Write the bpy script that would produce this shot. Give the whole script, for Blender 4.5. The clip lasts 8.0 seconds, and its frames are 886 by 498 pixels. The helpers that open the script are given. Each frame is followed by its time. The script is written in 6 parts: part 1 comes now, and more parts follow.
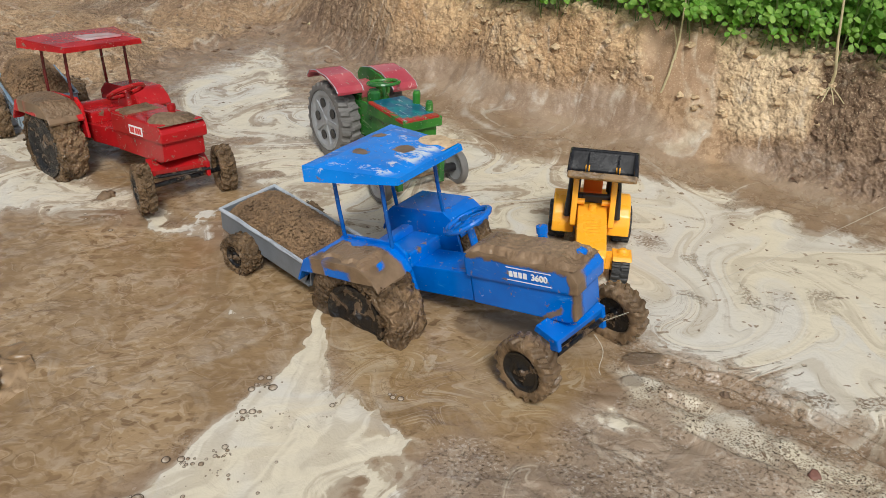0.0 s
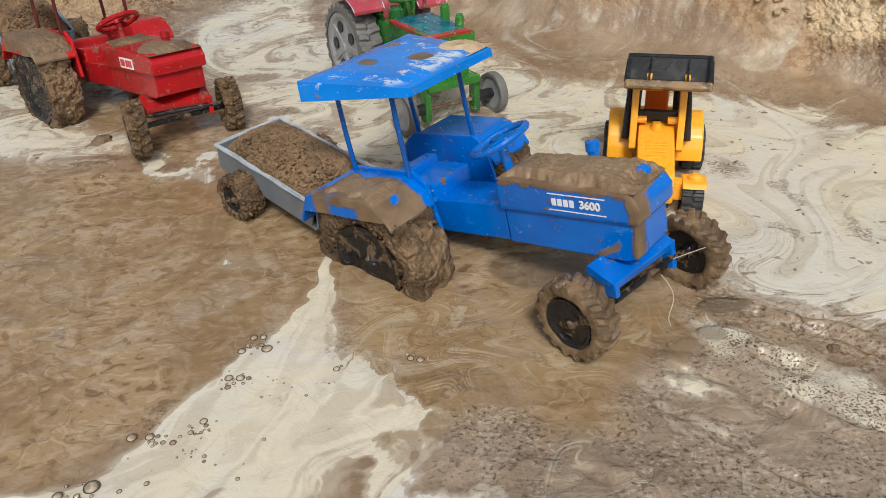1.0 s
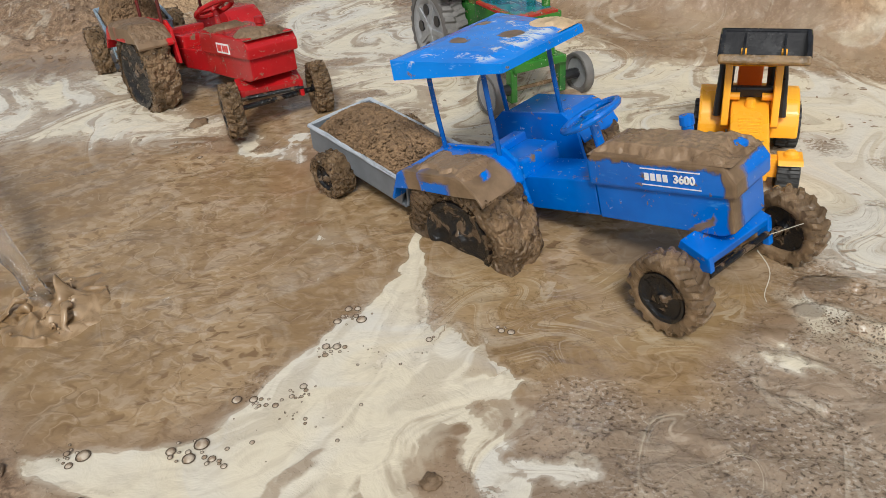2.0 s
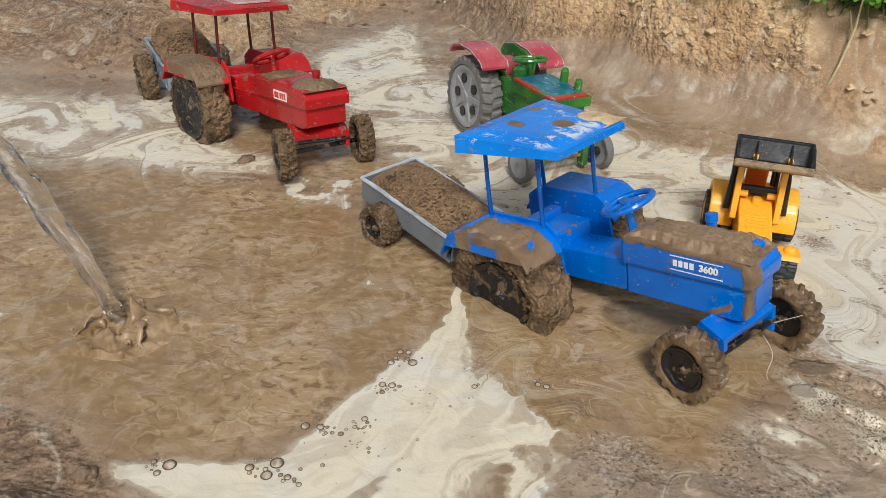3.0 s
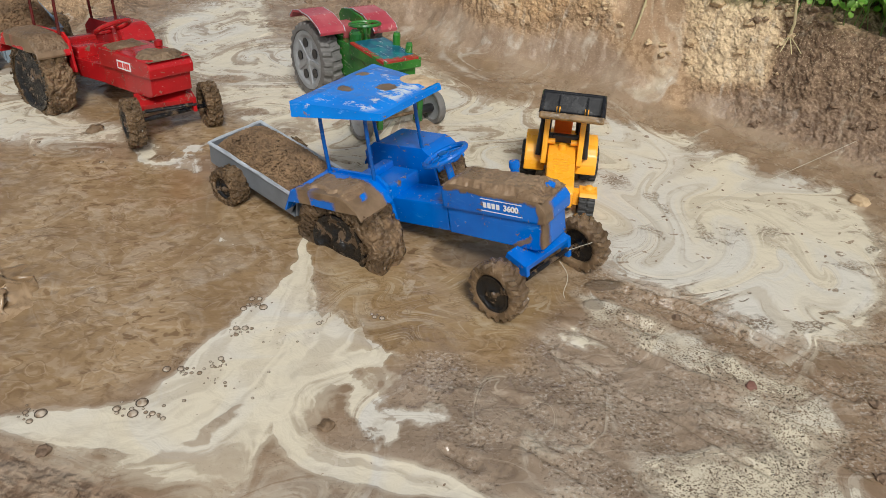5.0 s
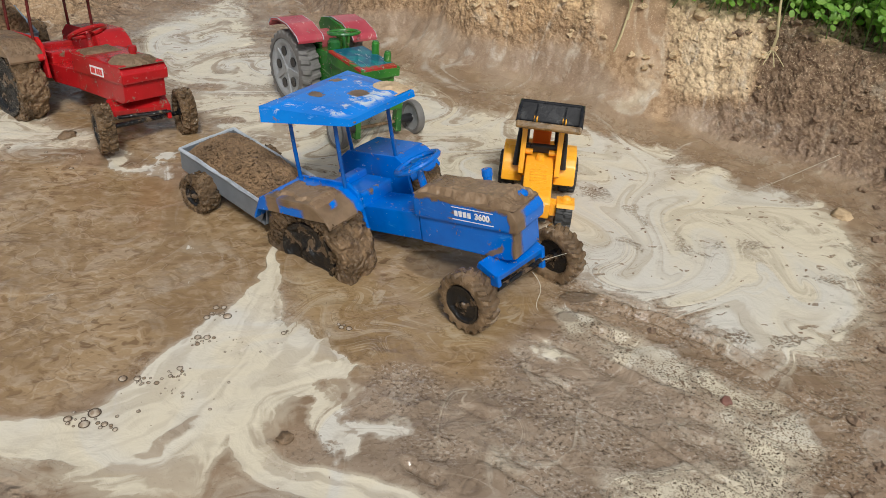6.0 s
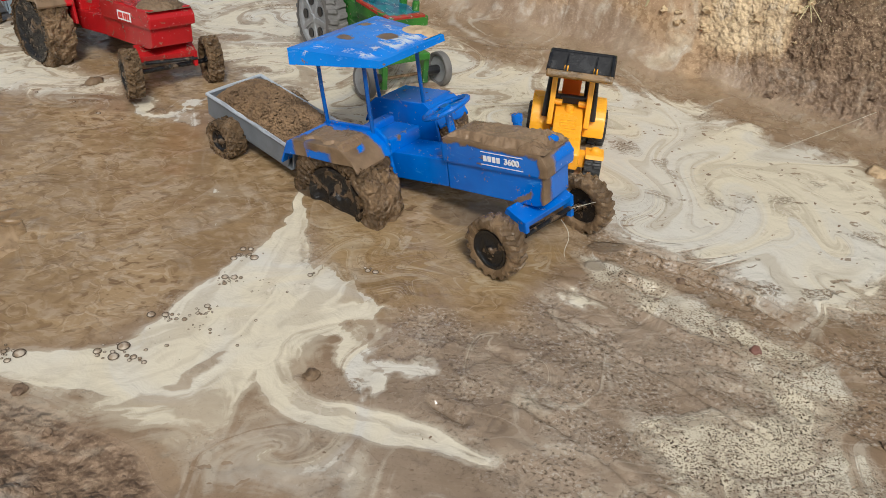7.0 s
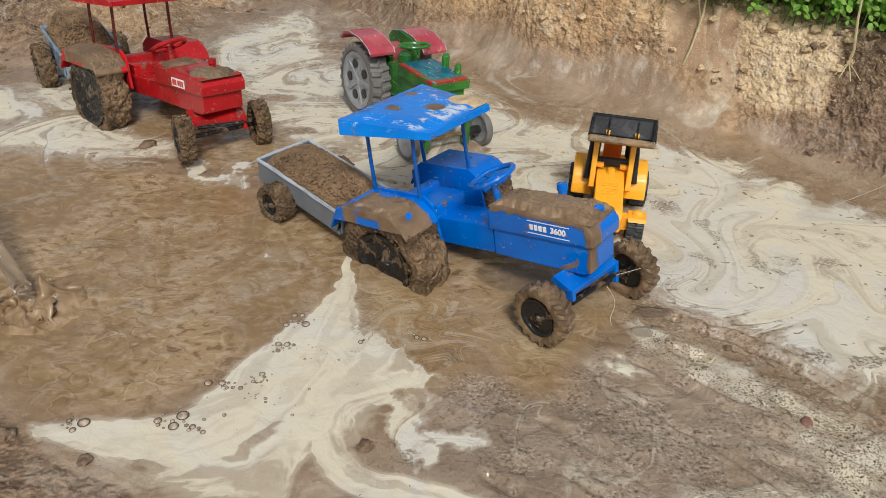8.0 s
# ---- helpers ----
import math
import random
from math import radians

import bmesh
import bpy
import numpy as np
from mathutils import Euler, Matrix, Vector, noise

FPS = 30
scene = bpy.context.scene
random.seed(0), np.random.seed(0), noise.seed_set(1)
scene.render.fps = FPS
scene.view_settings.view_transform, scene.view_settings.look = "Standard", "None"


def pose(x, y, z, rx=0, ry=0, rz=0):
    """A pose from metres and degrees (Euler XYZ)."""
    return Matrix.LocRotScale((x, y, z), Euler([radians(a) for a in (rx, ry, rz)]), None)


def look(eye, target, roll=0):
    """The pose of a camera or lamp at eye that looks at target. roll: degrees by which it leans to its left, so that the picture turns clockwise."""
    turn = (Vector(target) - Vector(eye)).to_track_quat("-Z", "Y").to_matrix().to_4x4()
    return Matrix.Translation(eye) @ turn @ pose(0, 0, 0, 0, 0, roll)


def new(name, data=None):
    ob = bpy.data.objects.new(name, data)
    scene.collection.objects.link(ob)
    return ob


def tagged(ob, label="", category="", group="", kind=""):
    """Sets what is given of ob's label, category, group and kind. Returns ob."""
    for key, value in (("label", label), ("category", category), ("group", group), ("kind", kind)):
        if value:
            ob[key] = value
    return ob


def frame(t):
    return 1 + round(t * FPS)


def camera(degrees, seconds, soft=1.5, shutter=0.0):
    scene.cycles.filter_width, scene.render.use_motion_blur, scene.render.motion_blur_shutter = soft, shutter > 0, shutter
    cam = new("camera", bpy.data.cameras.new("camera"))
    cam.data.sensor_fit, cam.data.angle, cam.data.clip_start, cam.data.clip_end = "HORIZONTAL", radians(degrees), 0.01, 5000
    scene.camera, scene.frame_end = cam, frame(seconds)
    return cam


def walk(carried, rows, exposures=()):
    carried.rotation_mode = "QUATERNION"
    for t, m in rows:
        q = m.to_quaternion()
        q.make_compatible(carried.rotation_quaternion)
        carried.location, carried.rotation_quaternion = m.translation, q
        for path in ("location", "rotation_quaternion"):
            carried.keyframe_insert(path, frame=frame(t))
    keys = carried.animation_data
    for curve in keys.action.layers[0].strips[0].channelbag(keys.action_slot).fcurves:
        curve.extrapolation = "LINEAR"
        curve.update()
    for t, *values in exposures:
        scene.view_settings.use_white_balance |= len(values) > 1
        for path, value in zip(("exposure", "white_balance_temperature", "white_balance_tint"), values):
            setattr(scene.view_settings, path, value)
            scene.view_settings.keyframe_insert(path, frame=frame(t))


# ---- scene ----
cam = camera(59.57, 8.0, soft=0.6)
PATH = [
    (0, (0.0166, 0.0012, 0.5814), (0.0192, 1.7070, -0.4628), 0.68),
    (0.5, (0.0711, 0.0783, 0.4854), (-0.0052, 1.7227, -0.6504), -1.58),
    (1, (0.0480, 0.1259, 0.4630), (-0.1069, 1.7783, -0.6530), -3.93),
    (1.5, (0.0699, 0.1375, 0.4533), (-0.1523, 1.7967, -0.6411), -8.93),
    (2, (0.0313, 0.1069, 0.4590), (-0.3069, 1.7269, -0.6640), -7.12),
    (2.2, (0.0036, 0.0805, 0.4687), (-0.3433, 1.6956, -0.6587), -6.07),
    (3.3, (-0.0505, 0.0091, 0.5577), (-0.2581, 1.7036, -0.4842), 1.78),
    (3.5, (-0.0447, -0.0103, 0.5629), (-0.2012, 1.6866, -0.4840), 0.38),
    (4, (-0.0171, -0.0719, 0.6012), (-0.0723, 1.5778, -0.5281), -0.64),
    (4.5, (-0.0076, -0.0825, 0.6141), (0.0263, 1.5799, -0.4972), 2.54),
    (5, (0.0096, -0.0687, 0.6008), (0.0845, 1.5639, -0.5520), 2.80),
    (5.2, (0.0190, -0.0647, 0.6005), (0.1376, 1.5575, -0.5634), 4.66),
    (6.3, (0.0424, -0.0557, 0.5765), (0.1193, 1.6110, -0.5264), 3.28),
    (6.5, (0.0368, -0.0559, 0.5812), (0.1209, 1.5967, -0.5421), 4.70),
    (7, (0.0313, -0.0694, 0.5499), (0.0730, 1.5491, -0.6242), 3.75),
    (7.5, (0.0182, -0.0646, 0.5922), (-0.0108, 1.5922, -0.5276), 1.38),
    (8, (0.0061, -0.0623, 0.5910), (-0.0287, 1.6047, -0.5135), 2.16),
]
walk(cam, [(t, look(eye, target, roll)) for t, eye, target, roll in PATH],
     [(0.0, 0.11, 6380, 7), (2.0, 0.14, 6380, 7), (3.5, 0.15, 6380, 7), (4.5, 0.05, 6380, 7), (6.5, 0.04, 6380, 7), (8.0, 0.06, 6380, 7)])

# ---- light: bright overcast day ----
world = bpy.data.worlds.new("sky")
scene.world = world
world.use_nodes = True
_wn, _wl = world.node_tree.nodes, world.node_tree.links
_bg = _wn["Background"]
_sky = _wn.new("ShaderNodeTexSky")
_sky.sky_type = "NISHITA"
_sky.sun_disc = False
_sky.sun_elevation, _sky.sun_rotation = radians(49.5), radians(169)
_sky.air_density, _sky.dust_density, _sky.ozone_density = 1.0, 4.0, 1.0
_hs = _wn.new("ShaderNodeHueSaturation")
_hs.inputs["Saturation"].default_value = 0.35
_wl.new(_sky.outputs[0], _hs.inputs["Color"])
_wl.new(_hs.outputs[0], _bg.inputs["Color"])
_bg.inputs["Strength"].default_value = 0.09
_sun = bpy.data.lights.new("sun", "SUN")
_sun.energy, _sun.angle, _sun.color = 2.15, radians(12), (1.0, 0.978, 0.94)
_so = new("sun", _sun)
_so.matrix_world = look((0.6, -3.1, 3.7), (0, 0, 0))


# ---- materials ----
class Nodes:
    """A small node writer for one material."""

    def __init__(self, name):
        self.m = bpy.data.materials.new(name)
        self.m.use_nodes = True
        self.t = self.m.node_tree
        self.b = self.t.nodes["Principled BSDF"]

    def add(self, kind, **sets):
        n = self.t.nodes.new(kind)
        for k, v in sets.items():
            if k in n.inputs:
                self.put(v, n.inputs[k])
        return n

    def put(self, v, socket):
        if isinstance(v, bpy.types.NodeSocket):
            self.t.links.new(v, socket)
        elif isinstance(v, tuple) and len(v) == 3 and socket.type == "RGBA":
            socket.default_value = (*v, 1)
        else:
            socket.default_value = v

    def coords(self):
        return self.t.nodes.new("ShaderNodeTexCoord").outputs["Object"]

    def noise(self, scale, detail=4.0, rough=0.55, vec=None, distortion=0.0):
        n = self.add("ShaderNodeTexNoise", Scale=scale, Detail=detail, Roughness=rough, Distortion=distortion)
        if vec is not None:
            self.put(vec, n.inputs["Vector"])
        return n

    def voronoi(self, scale, vec=None, feature="F1"):
        n = self.t.nodes.new("ShaderNodeTexVoronoi")
        n.feature = feature
        self.put(scale, n.inputs["Scale"])
        if vec is not None:
            self.put(vec, n.inputs["Vector"])
        return n.outputs["Distance"]

    def math(self, op, a, b=0.0, c=0.0, clamp=False):
        n = self.t.nodes.new("ShaderNodeMath")
        n.operation, n.use_clamp = op, clamp
        for v, s in zip((a, b, c), n.inputs):
            self.put(v, s)
        return n.outputs[0]

    def step(self, x, lo, hi):
        n = self.t.nodes.new("ShaderNodeMapRange")
        n.interpolation_type = "SMOOTHSTEP"
        for v, k in ((x, "Value"), (lo, "From Min"), (hi, "From Max")):
            self.put(v, n.inputs[k])
        return n.outputs[0]

    def mix(self, fac, a, b):
        n = self.t.nodes.new("ShaderNodeMix")
        n.data_type = "RGBA"
        self.put(fac, n.inputs[0])
        self.put(a, n.inputs[6])
        self.put(b, n.inputs[7])
        return n.outputs[2]

    def mixf(self, fac, a, b):
        n = self.t.nodes.new("ShaderNodeMix")
        self.put(fac, n.inputs[0])
        self.put(a, n.inputs[2])
        self.put(b, n.inputs[3])
        return n.outputs[0]

    def vadd(self, a, b, scale=1.0):
        n = self.t.nodes.new("ShaderNodeVectorMath")
        n.operation = "MULTIPLY_ADD"
        self.put(b, n.inputs[0])
        n.inputs[1].default_value = (scale, scale, scale)
        self.put(a, n.inputs[2])
        return n.outputs[0]

    def vscale(self, a, v):
        n = self.t.nodes.new("ShaderNodeVectorMath")
        n.operation = "MULTIPLY"
        self.put(a, n.inputs[0])
        n.inputs[1].default_value = v
        return n.outputs[0]

    def mapped(self, vec, turn, scale):
        n = self.t.nodes.new("ShaderNodeMapping")
        self.put(vec, n.inputs["Vector"])
        n.inputs["Rotation"].default_value = (0, 0, radians(turn))
        n.inputs["Scale"].default_value = scale
        return n.outputs[0]

    def axes(self, vec):
        n = self.t.nodes.new("ShaderNodeSeparateXYZ")
        self.put(vec, n.inputs[0])
        return n.outputs

    def attr(self, name):
        n = self.t.nodes.new("ShaderNodeAttribute")
        n.attribute_name = name
        return n.outputs["Fac"]

    def bump(self, height, strength, distance):
        n = self.add("ShaderNodeBump", Strength=strength, Distance=distance, Height=height)
        self.put(n.outputs[0], self.b.inputs["Normal"])

    def done(self, color, rough=0.5, metal=0.0, spec=0.5):
        self.put(color, self.b.inputs["Base Color"])
        self.put(rough, self.b.inputs["Roughness"])
        self.put(metal, self.b.inputs["Metallic"])
        self.put(spec, self.b.inputs["Specular IOR Level"])
        return self.m


MUD_A, MUD_B = (0.15, 0.094, 0.05), (0.24, 0.158, 0.093)


def paint(name, base, dark, chip, mud=0.5, scratch=0.5, zone=None, scuff=None):
    """Brushed enamel paint on sheet metal: scuffs, chips and dried mud splashes."""
    n = Nodes(name)
    p = n.coords()
    big = n.noise(18, 3, 0.5, p).outputs[0]
    col = n.mix(n.step(big, 0.35, 0.7), base, dark)
    strokes = n.noise(90, 5, 0.65, n.vscale(p, (0.25, 1, 1)))
    col = n.mix(n.math("MULTIPLY", n.step(strokes.outputs[0], 0.62, 0.72), scratch), col, chip)
    if scuff is not None:
        col = n.mix(scuff(n, n.axes(p)), col, (0.6, 0.66, 0.7))
    spots = n.noise(55, 6, 0.7, p, 0.8).outputs[0]
    splash = n.step(spots, 0.68 - 0.1 * mud, 0.74 - 0.1 * mud)
    flecks = n.step(n.noise(130, 3, 0.6, p, 0.4).outputs[0], 0.69 - 0.03 * mud, 0.72 - 0.03 * mud)
    splash = n.math("MAXIMUM", splash, flecks)
    nick = n.step(n.noise(210, 3, 0.6, p, 0.3).outputs[0], 0.69, 0.71)
    col = n.mix(n.math("MULTIPLY", nick, 0.55), col, tuple(0.35 + 0.5 * c for c in chip))
    fine = n.noise(420, 4, 0.6, p).outputs[0]
    col = n.mix(splash, col, n.mix(fine, MUD_A, MUD_B))
    film = n.noise(7, 4, 0.6, p).outputs[0]
    col = n.mix(n.math("MULTIPLY", n.step(film, 0.5, 0.8), 0.2 * mud), col, MUD_B)
    if zone is not None:
        cake = zone(n, n.axes(n.vadd(p, n.noise(60, 4, 0.6, p).outputs["Color"], 0.017)))
        splash = n.math("MAXIMUM", splash, cake)
        col = n.mix(cake, col, n.mix(n.step(n.noise(30, 5, 0.6, p).outputs[0], 0.35, 0.65), MUD_A, MUD_B))
    n.bump(n.math("ADD", n.math("MULTIPLY", strokes.outputs[0], 0.4), splash), 0.5, 0.0015)
    return n.done(col, n.mixf(splash, n.mixf(big, 0.12, 0.26), 0.42), 0.0, 0.55)


def mud(name, a=MUD_A, b=MUD_B, scale=1.0, rough=0.55, bump=0.004, grain=1.0):
    n = Nodes(name)
    p = n.coords()
    big = n.noise(22 * scale, 5, 0.6, p, 0.6).outputs[0]
    small = n.noise(190 * scale, 6, 0.65, p).outputs[0]
    lump = n.voronoi(120 * scale, n.vadd(p, n.noise(60 * scale, 2, 0.5, p).outputs["Color"], 0.01))
    col = n.mix(n.step(big, 0.3, 0.7), a, b)
    col = n.mix(n.math("MULTIPLY", n.step(small, 0.45, 0.75), 0.35), col, tuple(c * 0.55 for c in a))
    h = n.math("ADD", n.math("MULTIPLY", small, 0.7), n.math("MULTIPLY", lump, -0.9 * grain))
    n.bump(n.math("ADD", h, big), 0.8, bump)
    return n.done(col, n.mixf(n.step(big, 0.35, 0.65), rough - 0.2, rough + 0.15))


def plain(name, col, rough=0.5, metal=0.0, var=0.35, scale=60, bump=0.0006):
    n = Nodes(name)
    p = n.coords()
    f = n.noise(scale, 5, 0.6, p).outputs[0]
    g = n.noise(scale * 6, 4, 0.6, p).outputs[0]
    c = n.mix(n.math("MULTIPLY", n.step(f, 0.4, 0.7), var), col, tuple(min(1, v * 0.45 + 0.05) for v in col))
    n.bump(g, 0.3, bump)
    return n.done(c, n.mixf(f, max(0.05, rough - 0.12), min(1, rough + 0.15)), metal)


def wet_disc():
    """Black plastic wheel centre, wet and partly smeared with mud."""
    n = Nodes("wet_black_wheel_disc")
    p = n.coords()
    big = n.noise(55, 4, 0.6, p, 0.5).outputs[0]
    small = n.noise(260, 4, 0.6, p).outputs[0]
    smear = n.step(big, 0.53, 0.6)
    col = n.mix(smear, (0.008, 0.008, 0.009), n.mix(small, (0.06, 0.037, 0.02), (0.17, 0.11, 0.064)))
    n.bump(n.math("ADD", n.math("MULTIPLY", big, 1.6), n.math("MULTIPLY", small, 0.35)), 0.9, 0.004)
    return n.done(col, n.mixf(smear, 0.13, 0.34))


M_BLUE = paint("blue_enamel", (0.0, 0.15, 0.62), (0.0, 0.105, 0.47), (0.08, 0.34, 0.74), 0.65, 0.4)
def corner_mud(n, xyz):
    """A strip down the near front corner, and a smear on the side."""
    x, y, z = xyz
    strip = n.math("MULTIPLY", n.step(x, 0.002, 0.006), n.step(y, 0.002, -0.006))
    smear = n.math("MULTIPLY", n.step(n.math("ABSOLUTE", n.math("SUBTRACT", n.math("SUBTRACT", z, 0.04), n.math("MULTIPLY", x, 0.5))), 0.005, 0.003), n.step(n.math("ABSOLUTE", n.math("ADD", x, 0.022)), 0.017, 0.012))
    top = n.step(z, 0.084, 0.087)
    return n.math("MAXIMUM", n.math("MAXIMUM", strip, smear), top)


def fender_mud(n, xyz):
    """Mud over the bent-down front and the outer edge, with gaps left in the skirt."""
    x, y, z = xyz
    front = n.math("MULTIPLY", n.step(x, -0.246, -0.236), n.step(n.math("ABSOLUTE", y), 0.05, 0.056))
    bare = n.math("MULTIPLY", n.step(n.math("ABSOLUTE", n.math("ADD", n.math("ADD", y, 0.078), n.math("MULTIPLY", n.math("ADD", x, 0.215), 0.5))), 0.0085, 0.003), n.step(n.math("ABSOLUTE", n.math("ADD", x, 0.222)), 0.013, 0.009))
    front = n.math("SUBTRACT", front, bare, clamp=True)
    edge = n.math("MULTIPLY", n.step(n.math("ABSOLUTE", y), 0.08, 0.088), n.step(z, 0.083, 0.086))
    drip = n.math("MULTIPLY", n.step(n.math("ABSOLUTE", n.math("ADD", x, 0.293)), 0.014, 0.008), n.step(n.math("ABSOLUTE", y), 0.08, 0.088))
    return n.math("MAXIMUM", n.math("MAXIMUM", front, n.math("MULTIPLY", edge, n.step(x, -0.3, -0.27))), drip)


_BLUES = ((0.0, 0.15, 0.62), (0.0, 0.105, 0.47), (0.08, 0.34, 0.74), 0.65, 0.4)
M_BLUE_HOOD = paint("blue_enamel_muddy_corner", *_BLUES, corner_mud)
M_BLUE_FENDER = paint("blue_enamel_muddy_fender", *_BLUES, fender_mud)
_REDS = ((0.55, 0.012, 0.016), (0.38, 0.008, 0.012), (0.66, 0.1, 0.08), 0.6, 0.3)
M_RED_FENDER = paint("red_enamel_muddy_fender", *_REDS, fender_mud)
def roof_mud(n, xyz):
    """A few dried patches on top of the tin."""
    x, y, z = xyz
    out = 0.0
    for cx, cy, rx, ry in ((-0.276, -0.013, 0.012, 0.009), (-0.295, 0.043, 0.011, 0.009), (-0.231, 0.018, 0.015, 0.012)):
        u, v = (n.math("DIVIDE", n.math("SUBTRACT", w, c), r) for w, c, r in ((x, cx, rx), (y, cy, ry)))
        spot = n.step(n.math("ADD", n.math("MULTIPLY", u, u), n.math("MULTIPLY", v, v)), 1.05, 0.8)
        out = n.math("MAXIMUM", out, spot)
    return n.math("MULTIPLY", out, n.step(n.axes(n.coords())[2], 0.178, 0.181))


def roof_scuff(n, xyz):
    """Whitish worn tin over the front middle of the canopy."""
    p = n.coords()
    worn = n.noise(60, 6, 0.7, n.vscale(p, (0.6, 1, 1)), 0.6).outputs[0]
    reach = n.step(n.math("ADD", xyz[0], n.math("MULTIPLY", xyz[1], 0.35)), -0.285, -0.2)
    return n.math("MULTIPLY", n.step(n.math("ADD", worn, n.math("MULTIPLY", reach, 0.16)), 0.6, 0.7), n.step(xyz[2], 0.18, 0.184))


def teal_panel():
    """Teal paint worn to pale scratches, with old red showing along the near edge and the nose."""
    n = Nodes("worn_teal_paint")
    p = n.coords()
    x, y, z = n.axes(n.vadd(p, n.noise(70, 4, 0.6, p).outputs["Color"], 0.014))
    big = n.noise(40, 4, 0.6, p).outputs[0]
    col = n.mix(n.step(big, 0.4, 0.6), (0.008, 0.1, 0.17), (0.012, 0.2, 0.23))
    red = n.math("MAXIMUM", n.step(y, -0.019, -0.025), n.step(x, -0.006, 0.001))
    green = n.step(n.noise(55, 3, 0.6, p, 0.4).outputs[0], 0.54, 0.6)
    col = n.mix(red, col, n.mix(green, (0.42, 0.03, 0.02), (0.04, 0.19, 0.03)))
    worn = n.step(n.noise(110, 5, 0.7, n.vscale(p, (0.3, 1, 1)), 0.5).outputs[0], 0.58, 0.66)
    col = n.mix(n.math("MULTIPLY", worn, 0.7), col, (0.42, 0.5, 0.5))
    n.bump(n.math("ADD", big, worn), 0.4, 0.001)
    return n.done(col, n.mixf(worn, 0.2, 0.5))


M_POST = paint("blue_rod", (0.0, 0.1, 0.4), (0.0, 0.07, 0.3), (0.1, 0.3, 0.6), 0.3, 0.4)
M_ROOF = paint("scuffed_blue_roof", (0.0, 0.23, 0.8), (0.0, 0.19, 0.7), (0.3, 0.55, 0.84), 0.4, 0.8, roof_mud, roof_scuff)
M_RED = paint("red_enamel", (0.45, 0.011, 0.014), (0.3, 0.008, 0.01), (0.6, 0.09, 0.07), 0.75, 0.35)
M_REDPOST = paint("dark_red_rod", (0.13, 0.008, 0.008), (0.07, 0.006, 0.006), (0.3, 0.06, 0.05), 0.3, 0.4)
M_GREEN = paint("green_enamel", (0.04, 0.2, 0.024), (0.018, 0.11, 0.024), (0.3, 0.42, 0.2), 0.5, 0.9)
M_TEAL = teal_panel()
M_FADED = paint("faded_red_paint", (0.4, 0.05, 0.07), (0.5, 0.12, 0.13), (0.66, 0.42, 0.38), 0.5, 0.9)
M_YELLOW = plain("yellow_plastic", (0.98, 0.435, 0.026), 0.26, 0, 0.12, 14, 0.0003)
M_ORANGE = plain("orange_plastic", (0.8, 0.16, 0.012), 0.4, 0, 0.12, 14, 0.0003)
M_BLACK = plain("black_plastic", (0.014, 0.014, 0.016), 0.3, 0, 0.2, 40, 0.0004)
M_RUBBER = plain("black_rubber", (0.025, 0.024, 0.023), 0.55, 0, 0.4, 70, 0.0008)
M_WORN = plain("worn_black_bucket", (0.006, 0.006, 0.008), 0.14, 0, 0.5, 35, 0.0008)
M_GALV = plain("galvanised_sheet", (0.18, 0.2, 0.225), 0.38, 0.1, 0.5, 30, 0.0008)
M_RIM = plain("whitish_worn_edge", (0.45, 0.48, 0.52), 0.5, 0.1, 0.5, 90, 0.001)
M_GREYPLASTIC = plain("grey_plastic", (0.33, 0.34, 0.35), 0.4, 0.1, 0.45, 50, 0.0008)
M_GREYTYRE = plain("mud_grey_tyre", (0.16, 0.15, 0.14), 0.6, 0, 0.5, 80, 0.001)
M_BLUEGREY = paint("blue_grey_boards", (0.16, 0.24, 0.33), (0.3, 0.36, 0.4), (0.55, 0.6, 0.62), 0.5, 0.8)
M_MUD = mud("wet_mud_cake")
M_HOODMUD = mud("smooth_wet_mud", (0.2, 0.126, 0.07), (0.31, 0.207, 0.124), 0.8, 0.36, 0.0025, 0.3)
M_TYREMUD = mud("mud_caked_rubber", (0.08, 0.049, 0.025), (0.27, 0.17, 0.09), 1.1, 0.24, 0.01, 1.0)
M_HALFMUD = mud("half_muddy_rubber", (0.075, 0.046, 0.024), (0.3, 0.195, 0.108), 0.9, 0.3, 0.003, 0.6)
M_DISC = wet_disc()
M_BUCKETLIP = mud("muddy_bucket_edge", (0.05, 0.03, 0.014), (0.3, 0.17, 0.055), 1.0, 0.3, 0.0015, 0.4)
M_SOIL = mud("loose_brown_soil", (0.14, 0.083, 0.042), (0.3, 0.187, 0.1), 1.2, 0.8, 0.004)
M_CLOD = mud("earth_clod", (0.4, 0.27, 0.15), (0.68, 0.51, 0.32), 0.9, 0.85, 0.004)
M_DARKCLOD = mud("damp_earth_clod", (0.15, 0.095, 0.06), (0.27, 0.18, 0.115), 0.9, 0.75, 0.004)
M_WHITE = plain("white_paint", (0.8, 0.8, 0.8), 0.5, 0, 0.1, 100, 0.0002)
M_STRAW = plain("dry_straw", (0.55, 0.46, 0.26), 0.7, 0, 0.5, 60, 0.0008)
M_STRING = plain("pale_string", (0.5, 0.45, 0.36), 0.7, 0, 0.3, 200, 0.0002)
M_LABELRED = plain("red_sticker", (0.6, 0.03, 0.02), 0.4, 0, 0.1, 90, 0.0001)


